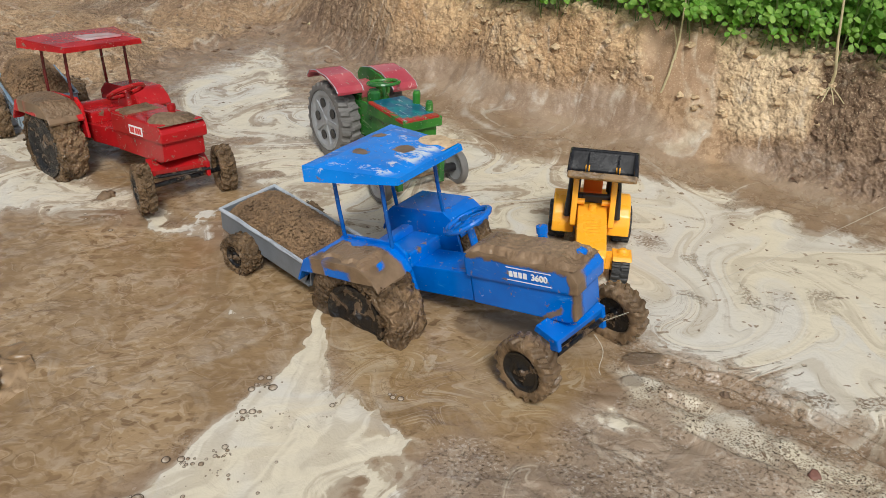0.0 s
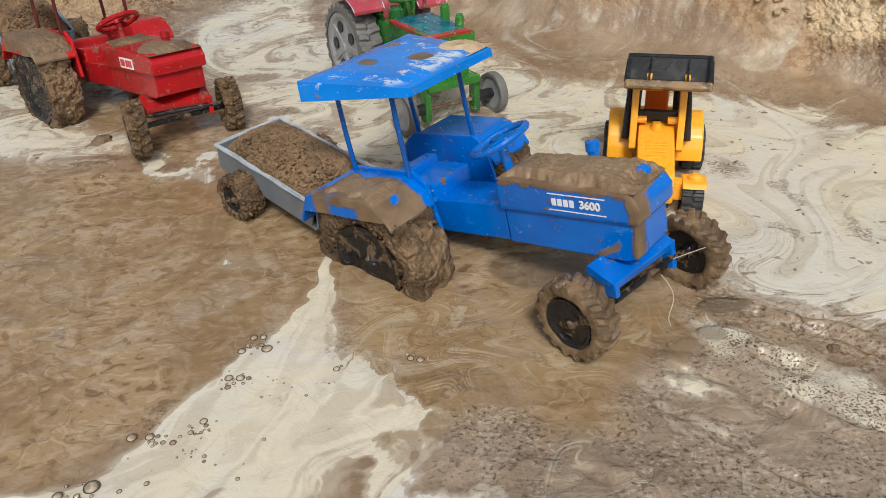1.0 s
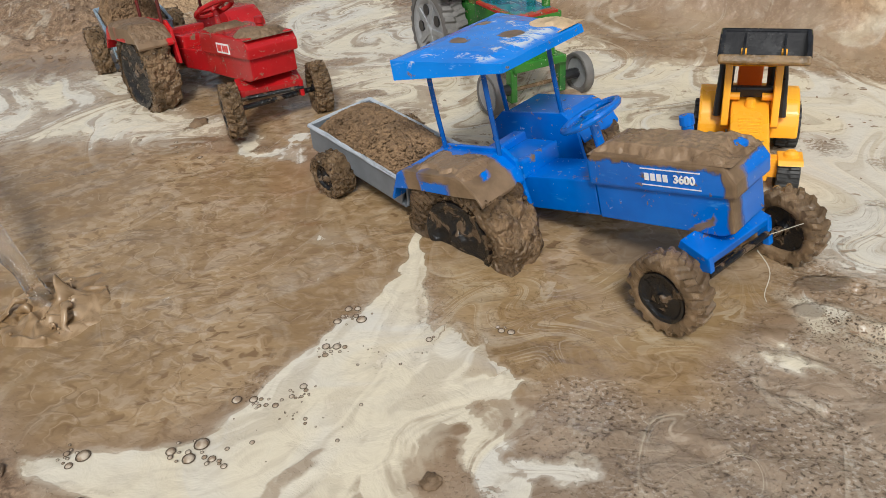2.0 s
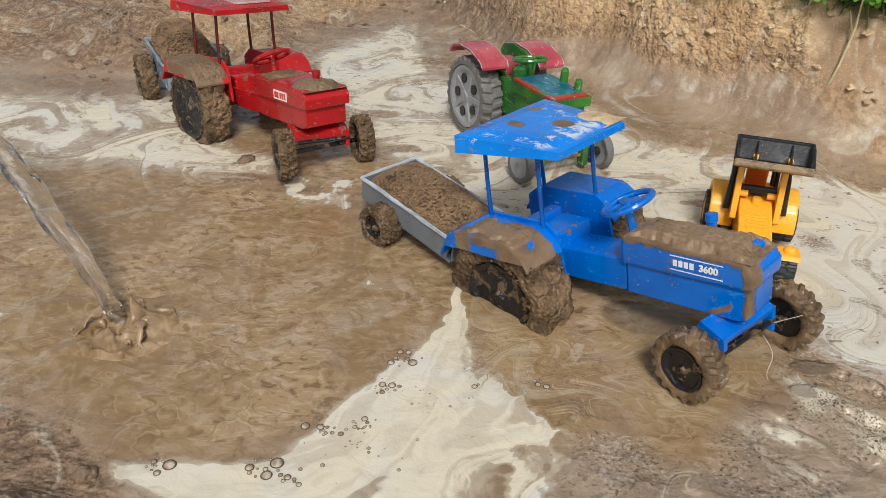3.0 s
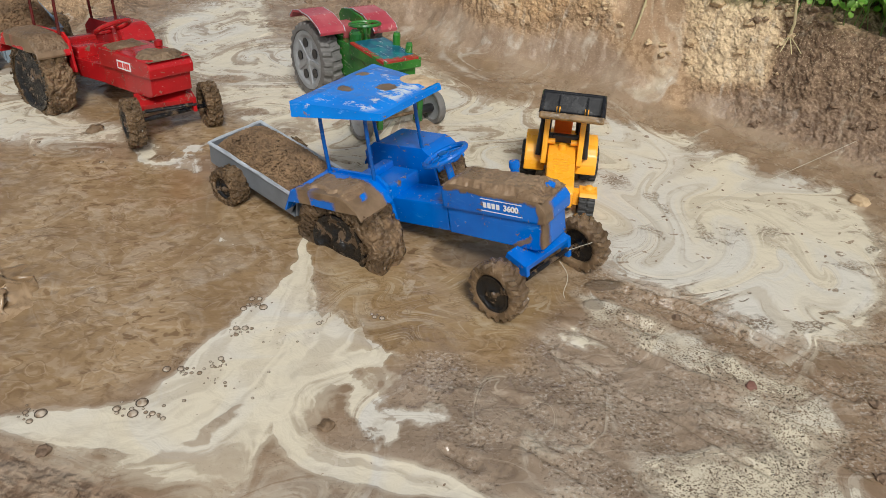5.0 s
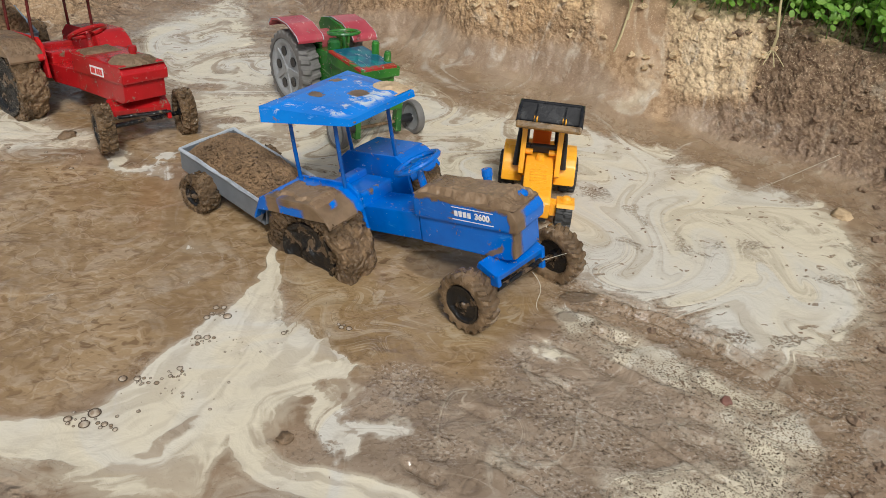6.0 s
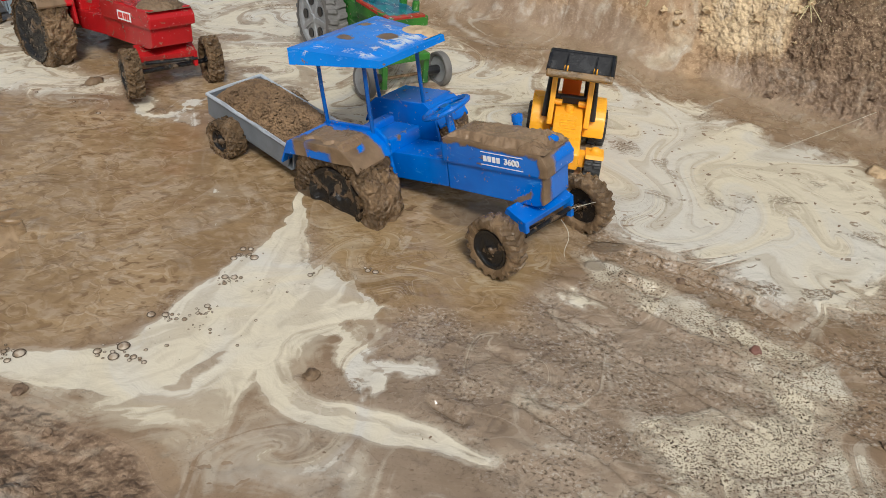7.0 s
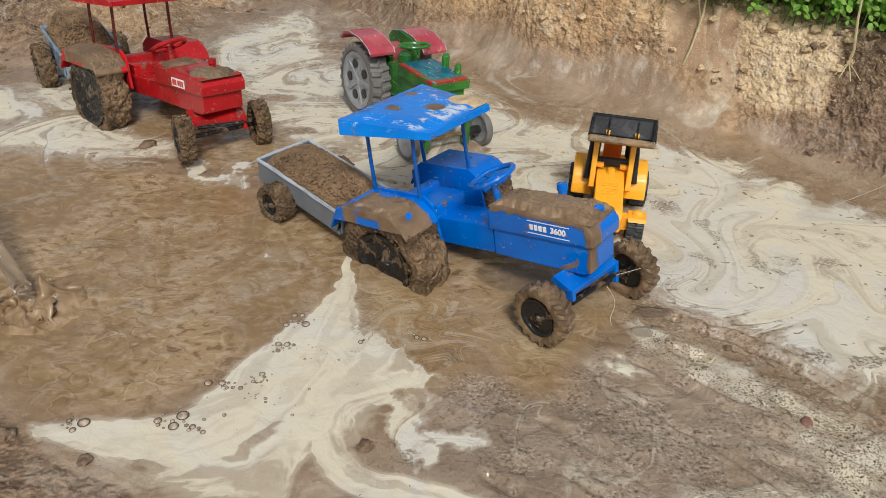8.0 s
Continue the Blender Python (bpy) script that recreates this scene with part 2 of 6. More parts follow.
def leaf_material(name, a, b):
    n = Nodes(name)
    geo = n.t.nodes.new("ShaderNodeNewGeometry")
    col = n.mix(geo.outputs["Random Per Island"], a, b)
    f = n.noise(60, 3, 0.6, n.coords()).outputs[0]
    col = n.mix(n.math("MULTIPLY", n.step(f, 0.4, 0.7), 0.5), col, tuple(c * 0.5 for c in a))
    thin = n.t.nodes.new("ShaderNodeBsdfTranslucent")
    n.put(col, thin.inputs["Color"])
    both = n.t.nodes.new("ShaderNodeMixShader")
    both.inputs[0].default_value = 0.5
    n.t.links.new(n.b.outputs[0], both.inputs[1])
    n.t.links.new(thin.outputs[0], both.inputs[2])
    n.t.links.new(both.outputs[0], n.t.nodes["Material Output"].inputs["Surface"])
    return n.done(col, 0.45)


M_LEAF = leaf_material("weed_leaf", (0.15, 0.38, 0.035), (0.38, 0.6, 0.13))
M_STEM = leaf_material("weed_stem", (0.14, 0.24, 0.06), (0.3, 0.36, 0.14))


def ground_material():
    """Wet mud, silty water, cream foam and dry earth on one sheet; where each lies comes from the sheet's own layers."""
    n = Nodes("pond_ground")
    p = n.coords()
    foam, pool, dry, speck, grey, damp, deep = (n.attr(k) for k in ("foam", "pool", "dry", "speck", "grey", "damp", "deep"))
    calm, mirror, pale, smooth, lane = (n.attr(k) for k in ("calm", "mirror", "pale", "smooth", "lane"))
    mul, add, most = (lambda a, b: n.math("MULTIPLY", a, b)), (lambda a, b: n.math("ADD", a, b)), (lambda a, b: n.math("MAXIMUM", a, b))
    away = lambda a: n.math("SUBTRACT", 1.0, a)

    def plan(x, y):
        v = n.t.nodes.new("ShaderNodeCombineXYZ")
        n.put(n.attr(x), v.inputs[0])
        n.put(n.attr(y), v.inputs[1])
        return v.outputs[0]

    def worm(noise_out, mid, half):
        """Thin winding lines where a noise crosses a level."""
        return n.step(n.math("ABSOLUTE", n.math("SUBTRACT", noise_out, mid)), half, half * 0.35)

    # the drift of the water, wound up in eddies; and lanes along the stream of foam
    q = plan("drift_x", "drift_y")
    lanes = n.vscale(plan("lane_s", "lane_d"), (6.0, 55.0, 1.0))
    laned = n.noise(1.0, 3, 0.5, n.vadd(lanes, n.noise(26, 2, 0.5, p).outputs["Color"], 0.8), 0.2).outputs[0]
    streak = n.noise(13, 3, 0.5, n.mapped(q, 30, (0.5, 1.0, 1.0)), 0.5).outputs[0]
    thread = n.noise(32, 3, 0.5, n.mapped(q, 30, (0.4, 1.0, 1.0)), 0.8).outputs[0]
    fine = n.noise(34, 5, 0.62, n.vadd(p, n.noise(12, 2, 0.5, p).outputs["Color"], 0.03), 0.5).outputs[0]
    grain = n.noise(330, 2, 0.5, p).outputs[0]
    clump = n.noise(85, 3, 0.5, p, 0.3).outputs[0]
    blot = n.noise(9, 4, 0.6, p, 0.4).outputs[0]
    patchy = n.noise(15, 4, 0.6, p, 0.6).outputs[0]
    squirm = n.noise(290, 2.5, 0.55, n.mapped(p, 30, (0.8, 1.0, 1.0)), 0.3).outputs[0]
    tracks = n.mapped(n.vadd(p, n.noise(9, 3, 0.5, p).outputs["Color"], 0.025), 38, (0.12, 1.0, 1.0))
    rut = n.noise(24, 2, 0.45, tracks, 0.3).outputs[0]
    # mud: warm brown and grey, drawn out along the tyre tracks, pitted with dark grit
    mudc = n.mix(n.step(blot, 0.36, 0.64), (0.225, 0.147, 0.088), (0.305, 0.212, 0.135))
    greyc = n.mix(n.step(blot, 0.36, 0.64), (0.25, 0.188, 0.135), (0.325, 0.253, 0.19))
    mudc = n.mix(mul(grey, 0.65), mudc, greyc)
    mudc = n.mix(mul(n.step(fine, 0.5, 0.66), 0.22), mudc, (0.2, 0.132, 0.08))
    mudc = n.mix(mul(n.step(rut, 0.42, 0.36), 0.16), mudc, (0.44, 0.36, 0.275))
    mudc = n.mix(mul(worm(rut, 0.55, 0.012), n.mixf(calm, 0.22, 0.03)), mudc, (0.5, 0.42, 0.33))
    mudc = n.mix(mul(worm(rut, 0.585, 0.01), n.mixf(calm, 0.28, 0.05)), mudc, (0.12, 0.075, 0.045))
    gritty = mul(n.step(patchy, 0.4, 0.54), away(mul(calm, 0.9)))
    squirms = mul(n.step(squirm, 0.6, 0.645), n.mixf(gritty, 0.14, 0.95))
    mudc = n.mix(mul(squirms, 0.7), mudc, (0.11, 0.075, 0.05))
    mudc = n.mix(mul(mul(n.step(squirm, 0.43, 0.385), gritty), 0.5), mudc, (0.47, 0.42, 0.36))
    mudc = n.mix(mul(n.step(grain, 0.62, 0.67), n.mixf(gritty, 0.12, 0.6)), mudc, (0.12, 0.082, 0.055))
    mudc = n.mix(mul(mul(n.step(thread, 0.57, 0.63), n.step(blot, 0.42, 0.55)), 0.13), mudc, (0.5, 0.42, 0.32))
    # silty pool: brown, ripple shine and troughs painted as thin pale and dark lines, with grey films drifting on it
    lap = n.mapped(n.vadd(p, n.noise(14, 2, 0.5, p).outputs["Color"], 0.022), -12, (0.68, 1.0, 1.0))
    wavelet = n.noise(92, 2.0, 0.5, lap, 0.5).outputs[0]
    haze = n.noise(6, 4, 0.6, p, 0.6).outputs[0]
    poolc = n.mix(n.step(haze, 0.36, 0.64), (0.245, 0.154, 0.075), (0.34, 0.228, 0.124))
    film = mul(n.step(n.noise(17, 5, 0.6, p, 0.8).outputs[0], 0.54, 0.64), 0.55)
    poolc = n.mix(film, poolc, (0.4, 0.3, 0.205))
    # sky shine on wavelets as pale colour, their dark reflections as brown
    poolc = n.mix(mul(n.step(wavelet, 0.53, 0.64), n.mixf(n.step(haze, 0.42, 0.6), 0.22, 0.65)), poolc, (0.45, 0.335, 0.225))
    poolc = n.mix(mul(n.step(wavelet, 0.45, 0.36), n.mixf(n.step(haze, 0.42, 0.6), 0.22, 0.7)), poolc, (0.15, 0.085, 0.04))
    poolc = n.mix(mul(mul(n.step(thread, 0.55, 0.62), n.step(patchy, 0.5, 0.64)), 0.22), poolc, (0.45, 0.36, 0.265))
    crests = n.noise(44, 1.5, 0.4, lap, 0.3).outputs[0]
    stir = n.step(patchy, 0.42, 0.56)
    # broader ripples: shine and shade painted as a pale and a dark line
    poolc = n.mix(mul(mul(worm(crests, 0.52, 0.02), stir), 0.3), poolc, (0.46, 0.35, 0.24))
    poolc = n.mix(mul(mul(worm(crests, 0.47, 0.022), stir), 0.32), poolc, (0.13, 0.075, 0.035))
    silt = n.attr("silt")
    poolc = n.mix(mul(silt, 0.75), poolc, n.mix(n.step(blot, 0.4, 0.6), (0.27, 0.17, 0.077), (0.345, 0.237, 0.122)))
    veins = most(mul(worm(thread, 0.5, 0.05), 0.7), most(mul(n.step(fine, 0.56, 0.68), 0.9), mul(n.step(streak, 0.54, 0.68), 0.8)))
    poolc = n.mix(mul(mul(veins, silt), n.mixf(n.step(patchy, 0.4, 0.58), 0.12, 0.7)), poolc, (0.5, 0.41, 0.29))
    poolc = n.mix(mul(mul(worm(fine, 0.55, 0.018), silt), 0.4), poolc, (0.13, 0.08, 0.038))
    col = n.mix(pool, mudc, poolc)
    # bank earth: orange-brown and crumbly, pale where dry, rosy and slick at the foot, dark where freshly dug
    crumb = n.voronoi(70, n.vadd(p, n.noise(45, 2, 0.5, p).outputs["Color"], 0.01))
    crumb2 = n.voronoi(170, n.vadd(p, n.noise(110, 2, 0.5, p).outputs["Color"], 0.004))
    tone = n.noise(8, 5, 0.65, p).outputs[0]
    bank = n.mix(n.step(tone, 0.38, 0.62), (0.42, 0.255, 0.128), (0.62, 0.42, 0.235))
    bank = n.mix(pale, bank, n.mix(n.step(tone, 0.38, 0.62), (0.56, 0.4, 0.24), (0.72, 0.54, 0.34)))
    bank = n.mix(mul(smooth, 0.85), bank, n.mix(n.step(tone, 0.4, 0.6), (0.37, 0.24, 0.148), (0.46, 0.315, 0.205)))
    wet = n.mix(n.step(n.noise(11, 5, 0.65, p, 0.5).outputs[0], 0.36, 0.64), (0.265, 0.178, 0.115), (0.385, 0.284, 0.2))
    wet = n.mix(mul(n.step(fine, 0.56, 0.66), 0.28), wet, (0.52, 0.43, 0.35))
    bank = n.mix(n.step(damp, 0.2, 0.55), bank, n.mix(n.step(clump, 0.4, 0.6), (0.29, 0.178, 0.095), (0.42, 0.275, 0.158)))
    bank = n.mix(n.step(damp, 0.62, 0.9), bank, wet)
    dug = n.mix(n.step(clump, 0.4, 0.62), (0.15, 0.092, 0.055), (0.27, 0.178, 0.112))
    bank = n.mix(deep, bank, dug)
    rougher = n.mixf(n.step(damp, 0.5, 0.85), n.mixf(smooth, 1.0, 0.2), n.mixf(deep, 0.18, 0.6))
    bank = n.mix(mul(n.step(crumb, 0.5, 0.72), mul(rougher, 0.35)), bank, (0.13, 0.075, 0.038))
    bank = n.mix(mul(n.step(grain, 0.56, 0.7), mul(rougher, 0.25)), bank, (0.17, 0.105, 0.06))
    bank = n.mix(mul(n.step(grain, 0.43, 0.34), n.mixf(damp, 0.35, 0.12)), bank, (0.72, 0.56, 0.37))
    col = n.mix(dry, col, bank)
    # foam: thick cream, thinning out in drawn threads and films
    swirl = add(mul(n.math("SUBTRACT", streak, 0.5), 1.5), add(mul(n.math("SUBTRACT", fine, 0.5), 0.9), mul(n.math("SUBTRACT", thread, 0.5), 0.6)))
    level = add(foam, n.mixf(lane, swirl, add(mul(n.math("SUBTRACT", laned, 0.5), 1.7), mul(n.math("SUBTRACT", fine, 0.5), 0.5))))
    cover = n.mixf(mul(pool, 0.8), n.step(level, 0.36, 0.62), n.step(level, 0.42, 0.5))
    cover = most(cover, mul(n.step(level, 0.05, 0.42), n.mixf(pool, 0.42, 0.16)))
    drawn = mul(mul(n.step(thread, 0.55, 0.63), 0.55), n.step(patchy, 0.45, 0.6))
    drawn = most(drawn, mul(worm(thread, 0.48, 0.022), mul(n.attr("marbled"), 0.7)))
    tufts = mul(n.step(n.noise(15, 3, 0.55, p, 0.4).outputs[0], 0.61, 0.67), n.step(squirm, 0.47, 0.53))
    drawn = most(drawn, mul(mul(tufts, away(lane)), 0.85))
    drawn = mul(n.mixf(lane, drawn, mul(n.step(laned, 0.56, 0.68), 0.6)), n.mixf(n.step(foam, 0.9, 1.15), 0.9, 0.3))
    holes = n.step(n.noise(480, 2, 0.5, p, 0.3).outputs[0], 0.55, 0.6)
    pores = n.step(n.voronoi(310, n.vadd(p, n.noise(60, 3, 0.5, p).outputs["Color"], 0.014)), 0.36, 0.27)
    holes = mul(most(holes, pores), mul(speck, n.step(patchy, 0.33, 0.48)))
    flecks = n.voronoi(60, n.vadd(n.mapped(p, 20, (0.5, 1.0, 1.0)), n.noise(40, 3, 0.5, p).outputs["Color"], 0.03))
    rare = mul(n.step(flecks, 0.17, 0.12), n.step(n.noise(9, 3, 0.5, p).outputs[0], 0.43, 0.5))
    rare = mul(rare, away(lane))
    gap = most(drawn, most(mul(holes, 0.9), mul(rare, 0.8)))
    cover = n.math("MULTIPLY", cover, away(gap), clamp=True)
    foamc = n.mix(n.step(n.noise(4, 3, 0.55, q).outputs[0], 0.4, 0.6), (0.67, 0.59, 0.45), (0.63, 0.585, 0.51))
    foamc = n.mix(mul(speck, 0.5), foamc, (0.62, 0.53, 0.38))
    foamc = n.mix(mul(n.step(n.mixf(lane, streak, laned), 0.5, 0.36), 0.55), foamc, (0.46, 0.385, 0.285))
    foamc = n.mix(mul(n.step(patchy, 0.52, 0.68), 0.25), foamc, (0.42, 0.36, 0.285))
    col = n.mix(cover, col, foamc)
    col = n.mix(mul(holes, n.step(squirm, 0.5, 0.6)), col, (0.09, 0.065, 0.045))
    col = n.mix(mul(mirror, 0.55), col, (0.13, 0.095, 0.068))
    # relief
    sheen = mul(n.step(n.noise(8, 4, 0.6, p, 0.8).outputs[0], 0.47, 0.55), away(gritty))
    windy = n.mixf(n.step(n.noise(5, 3, 0.55, p, 0.5).outputs[0], 0.4, 0.58), 0.3, 1.0)
    h_mud = add(mul(clump, n.mixf(calm, 0.4, 0.15)), add(mul(grain, n.mixf(calm, 0.1, 0.03)), add(mul(rut, n.mixf(calm, -0.9, -0.2)), mul(squirms, -0.45))))
    h_pool = add(add(mul(wavelet, 0.36), mul(crests, 0.42)), mul(thread, 0.06))
    h_bank = add(mul(crumb, -0.8), add(mul(clump, 1.4), mul(crumb2, -0.5)))
    h = n.mixf(pool, add(n.mixf(mul(sheen, 0.8), h_mud, -0.05), 0.3), n.mixf(windy, 0.35, h_pool))
    h = n.mixf(cover, h, add(add(mul(fine, 0.42), add(mul(holes, -0.2), mul(most(rare, mul(tufts, away(lane))), -0.4))), mul(n.mixf(lane, thread, laned), 0.05)))
    h = n.mixf(dry, h, mul(h_bank, rougher))
    h = n.mixf(mirror, h, 0.5)
    n.bump(h, 1.0, 0.006)
    rough = n.mixf(pool, n.mixf(sheen, n.mixf(n.step(clump, 0.35, 0.65), 0.12, 0.36), 0.06), 0.07)
    rough = n.mixf(cover, rough, 0.26)
    rough = n.mixf(mirror, rough, 0.03)
    rough = n.mixf(dry, rough, n.mixf(n.step(damp, 0.5, 0.9), 0.92, n.mixf(deep, 0.4, 0.62)))
    return n.done(col, rough)


M_GROUND = ground_material()


# ---- mesh helpers ----
def part(name, bm, material, parent=None, label="", smooth=False):
    """Links a bmesh as one mesh object under a thing or a part."""
    me = bpy.data.meshes.new(name)
    bmesh.ops.recalc_face_normals(bm, faces=bm.faces)
    bm.to_mesh(me)
    bm.free()
    for m in material if isinstance(material, (list, tuple)) else (material,):
        me.materials.append(m)
    if smooth:
        me.polygons.foreach_set("use_smooth", [True] * len(me.polygons))
    ob = new(name, me)
    ob.parent = parent
    return tagged(ob, label)


def thing(name, m, label, category, group="", kind=""):
    e = new(name)
    e.empty_display_size = 0.05
    e.matrix_world = m
    return tagged(e, label, category, group, kind)


def block(bm, x0, x1, y0, y1, z0, z1, bevel=0.0015, m=None):
    vs = [bm.verts.new((x, y, z)) for x in (x0, x1) for y in (y0, y1) for z in (z0, z1)]
    fs = [bm.faces.new([vs[i] for i in f]) for f in ((0, 1, 3, 2), (4, 6, 7, 5), (0, 4, 5, 1), (2, 3, 7, 6), (0, 2, 6, 4), (1, 5, 7, 3))]
    finish(bm, vs, fs, bevel, m)


def slab(bm, outline, y0, y1, bevel=0.0015, m=None):
    """A plate whose side outline (x, z) runs from y0 to y1."""
    a = [bm.verts.new((x, y0, z)) for x, z in outline]
    b = [bm.verts.new((x, y1, z)) for x, z in outline]
    k = len(outline)
    fs = [bm.faces.new(a), bm.faces.new(b[::-1])]
    fs += [bm.faces.new((a[i], b[i], b[(i + 1) % k], a[(i + 1) % k])) for i in range(k)]
    finish(bm, a + b, fs, bevel, m)


def finish(bm, vs, fs, bevel, m):
    bmesh.ops.recalc_face_normals(bm, faces=fs)
    if m is not None:
        bmesh.ops.transform(bm, matrix=m, verts=vs)
    if bevel > 0:
        es = list({e for f in fs for e in f.edges})
        bmesh.ops.bevel(bm, geom=es, offset=bevel, segments=2, profile=0.6, affect="EDGES", clamp_overlap=True)


def rod(bm, points, r, n=8, r_end=None):
    """A round bar through the points."""
    pts = [Vector(p) for p in points]
    rings = []
    for i, p in enumerate(pts):
        d = (pts[min(i + 1, len(pts) - 1)] - pts[max(i - 1, 0)]).normalized()
        u = d.orthogonal().normalized() if i == 0 else (u - d * u.dot(d)).normalized()
        v = d.cross(u)
        rr = r if r_end is None else r + (r_end - r) * i / (len(pts) - 1)
        rings.append([bm.verts.new(p + rr * (math.cos(a) * u + math.sin(a) * v)) for a in (2 * math.pi * k / n for k in range(n))])
    for a, b in zip(rings, rings[1:]):
        for k in range(n):
            bm.faces.new((a[k], a[(k + 1) % n], b[(k + 1) % n], b[k]))
    bm.faces.new(rings[0][::-1])
    bm.faces.new(rings[-1])


def lathe(bm, profile, n=32, wobble=0.0, seed=0):
    """Turns a closed profile of (radius, y) round the y axis."""
    rings = []
    for k in range(n):
        a = 2 * math.pi * k / n
        ring = []
        for r, y in profile:
            rr = r + (wobble * noise.noise((math.cos(a) * 3 + seed, math.sin(a) * 3, y * 60)) if wobble else 0)
            ring.append(bm.verts.new((rr * math.cos(a), y, rr * math.sin(a))))
        rings.append(ring)
    k2 = len(profile)
    for i in range(n):
        a, b = rings[i], rings[(i + 1) % n]
        for j in range(k2):
            bm.faces.new((a[j], a[(j + 1) % k2], b[(j + 1) % k2], b[j]))


def rough_up(bm, amount, scale, seed=0.0):
    for v in bm.verts:
        v.co += amount * noise.noise_vector(v.co * scale + Vector((seed, seed * 1.7, -seed)))


_BALLS = {}


def ball(sub):
    """A unit icosphere as plain lists."""
    if sub not in _BALLS:
        b = bmesh.new()
        bmesh.ops.create_icosphere(b, subdivisions=sub, radius=1.0)
        b.verts.index_update()
        _BALLS[sub] = [v.co.copy() for v in b.verts], [[v.index for v in f.verts] for f in b.faces]
        b.free()
    return _BALLS[sub]


def lump(bm, c, r, seed, flat=0.7, sub=2, rough=0.35):
    """An uneven clod added to a mesh."""
    vs, fs = ball(sub)
    off, c = Vector((seed, seed * 1.7, 0)), Vector(c)
    made = []
    for v in vs:
        k = r * (1 + 1.5 * rough * noise.noise(v * 1.1 + off) + 1.1 * rough * noise.noise(v * 2.3 + off))
        made.append(bm.verts.new(c + Vector((v.x * k, v.y * k, v.z * k * flat))))
    for f in fs:
        bm.faces.new([made[a] for a in f])
    return made


# ---- ground: one sheet with pond, mud flats and banks ----
def inside(px, py, poly):
    """Signed distance to a polygon in the plan, positive inside."""
    best = np.full(px.shape, 1e9)
    odd = np.zeros(px.shape, bool)
    for (x0, y0), (x1, y1) in zip(poly, poly[1:] + poly[:1]):
        dx, dy = x1 - x0, y1 - y0
        t = np.clip(((px - x0) * dx + (py - y0) * dy) / (dx * dx + dy * dy), 0, 1)
        best = np.minimum(best, np.hypot(px - x0 - t * dx, py - y0 - t * dy))
        if y0 != y1:
            odd ^= ((y0 > py) != (y1 > py)) & (px < (x1 - x0) * (py - y0) / (y1 - y0) + x0)
    return np.where(odd, best, -best)


def soft(x, lo, hi):
    t = np.clip((x - lo) / (hi - lo), 0, 1)
    return t * t * (3 - 2 * t)


def waves(px, py, scale, seed, octaves=4):
    """Smooth value noise on arrays, about -1 to 1."""
    rng = np.random.RandomState(seed)
    table = rng.rand(64, 64) * 2 - 1
    out, amp, total = np.zeros(px.shape), 1.0, 0.0
    for o in range(octaves):
        a = 0.6 + 0.9 * o
        u = (px * math.cos(a) - py * math.sin(a)) * scale * 2 ** o + 7.3 * o
        v = (px * math.sin(a) + py * math.cos(a)) * scale * 2 ** o + 3.1 * o
        i, j = np.floor(u).astype(int), np.floor(v).astype(int)
        f, g = u - i, v - j
        f, g = f * f * (3 - 2 * f), g * g * (3 - 2 * g)
        t = lambda a, b: table[a % 64, b % 64]
        out += amp * ((t(i, j) * (1 - f) + t(i + 1, j) * f) * (1 - g) + (t(i, j + 1) * (1 - f) + t(i + 1, j + 1) * f) * g)
        total += amp
        amp *= 0.55
    return out / total * 1.6


SHORE = [(-2.6, 1.5), (-1.1, 1.40), (-0.86, 1.42), (-0.62, 1.58), (-0.56, 1.78), (-0.42, 1.98), (-0.30, 1.82), (-0.16, 1.62), (0.0, 1.56), (0.1, 1.42),
         (0.26, 1.34), (0.44, 1.20), (0.58, 1.12), (0.72, 1.0), (0.72, 0.88), (0.62, 0.68), (0.53, 0.55), (0.46, 0.42), (0.47, 0.3), (0.4, 0.05),
         (0.0, -0.1), (-0.12, 0.2), (-0.16, 0.31), (-0.21, 0.37), (-0.27, 0.395), (-0.34, 0.42), (-0.40, 0.455), (-0.47, 0.515), (-0.8, 0.6), (-2.4, 0.7)]
# the tongue of thick foam that the stream carries past the rear wheel to the near bank
TONGUE = [(-0.146, 0.84), (-0.15, 0.73), (-0.158, 0.69), (-0.187, 0.654), (-0.208, 0.61), (-0.222, 0.575), (-0.253, 0.536), (-0.274, 0.503), (-0.324, 0.484), (-0.376, 0.482), (-0.42, 0.478),
          (-0.403, 0.458), (-0.307, 0.437), (-0.25, 0.434), (-0.2, 0.45), (-0.165, 0.497), (-0.112, 0.535), (-0.08, 0.56), (-0.05, 0.585), (-0.05, 0.612), (-0.095, 0.632), (-0.122, 0.7), (-0.13, 0.76), (-0.138, 0.84)]
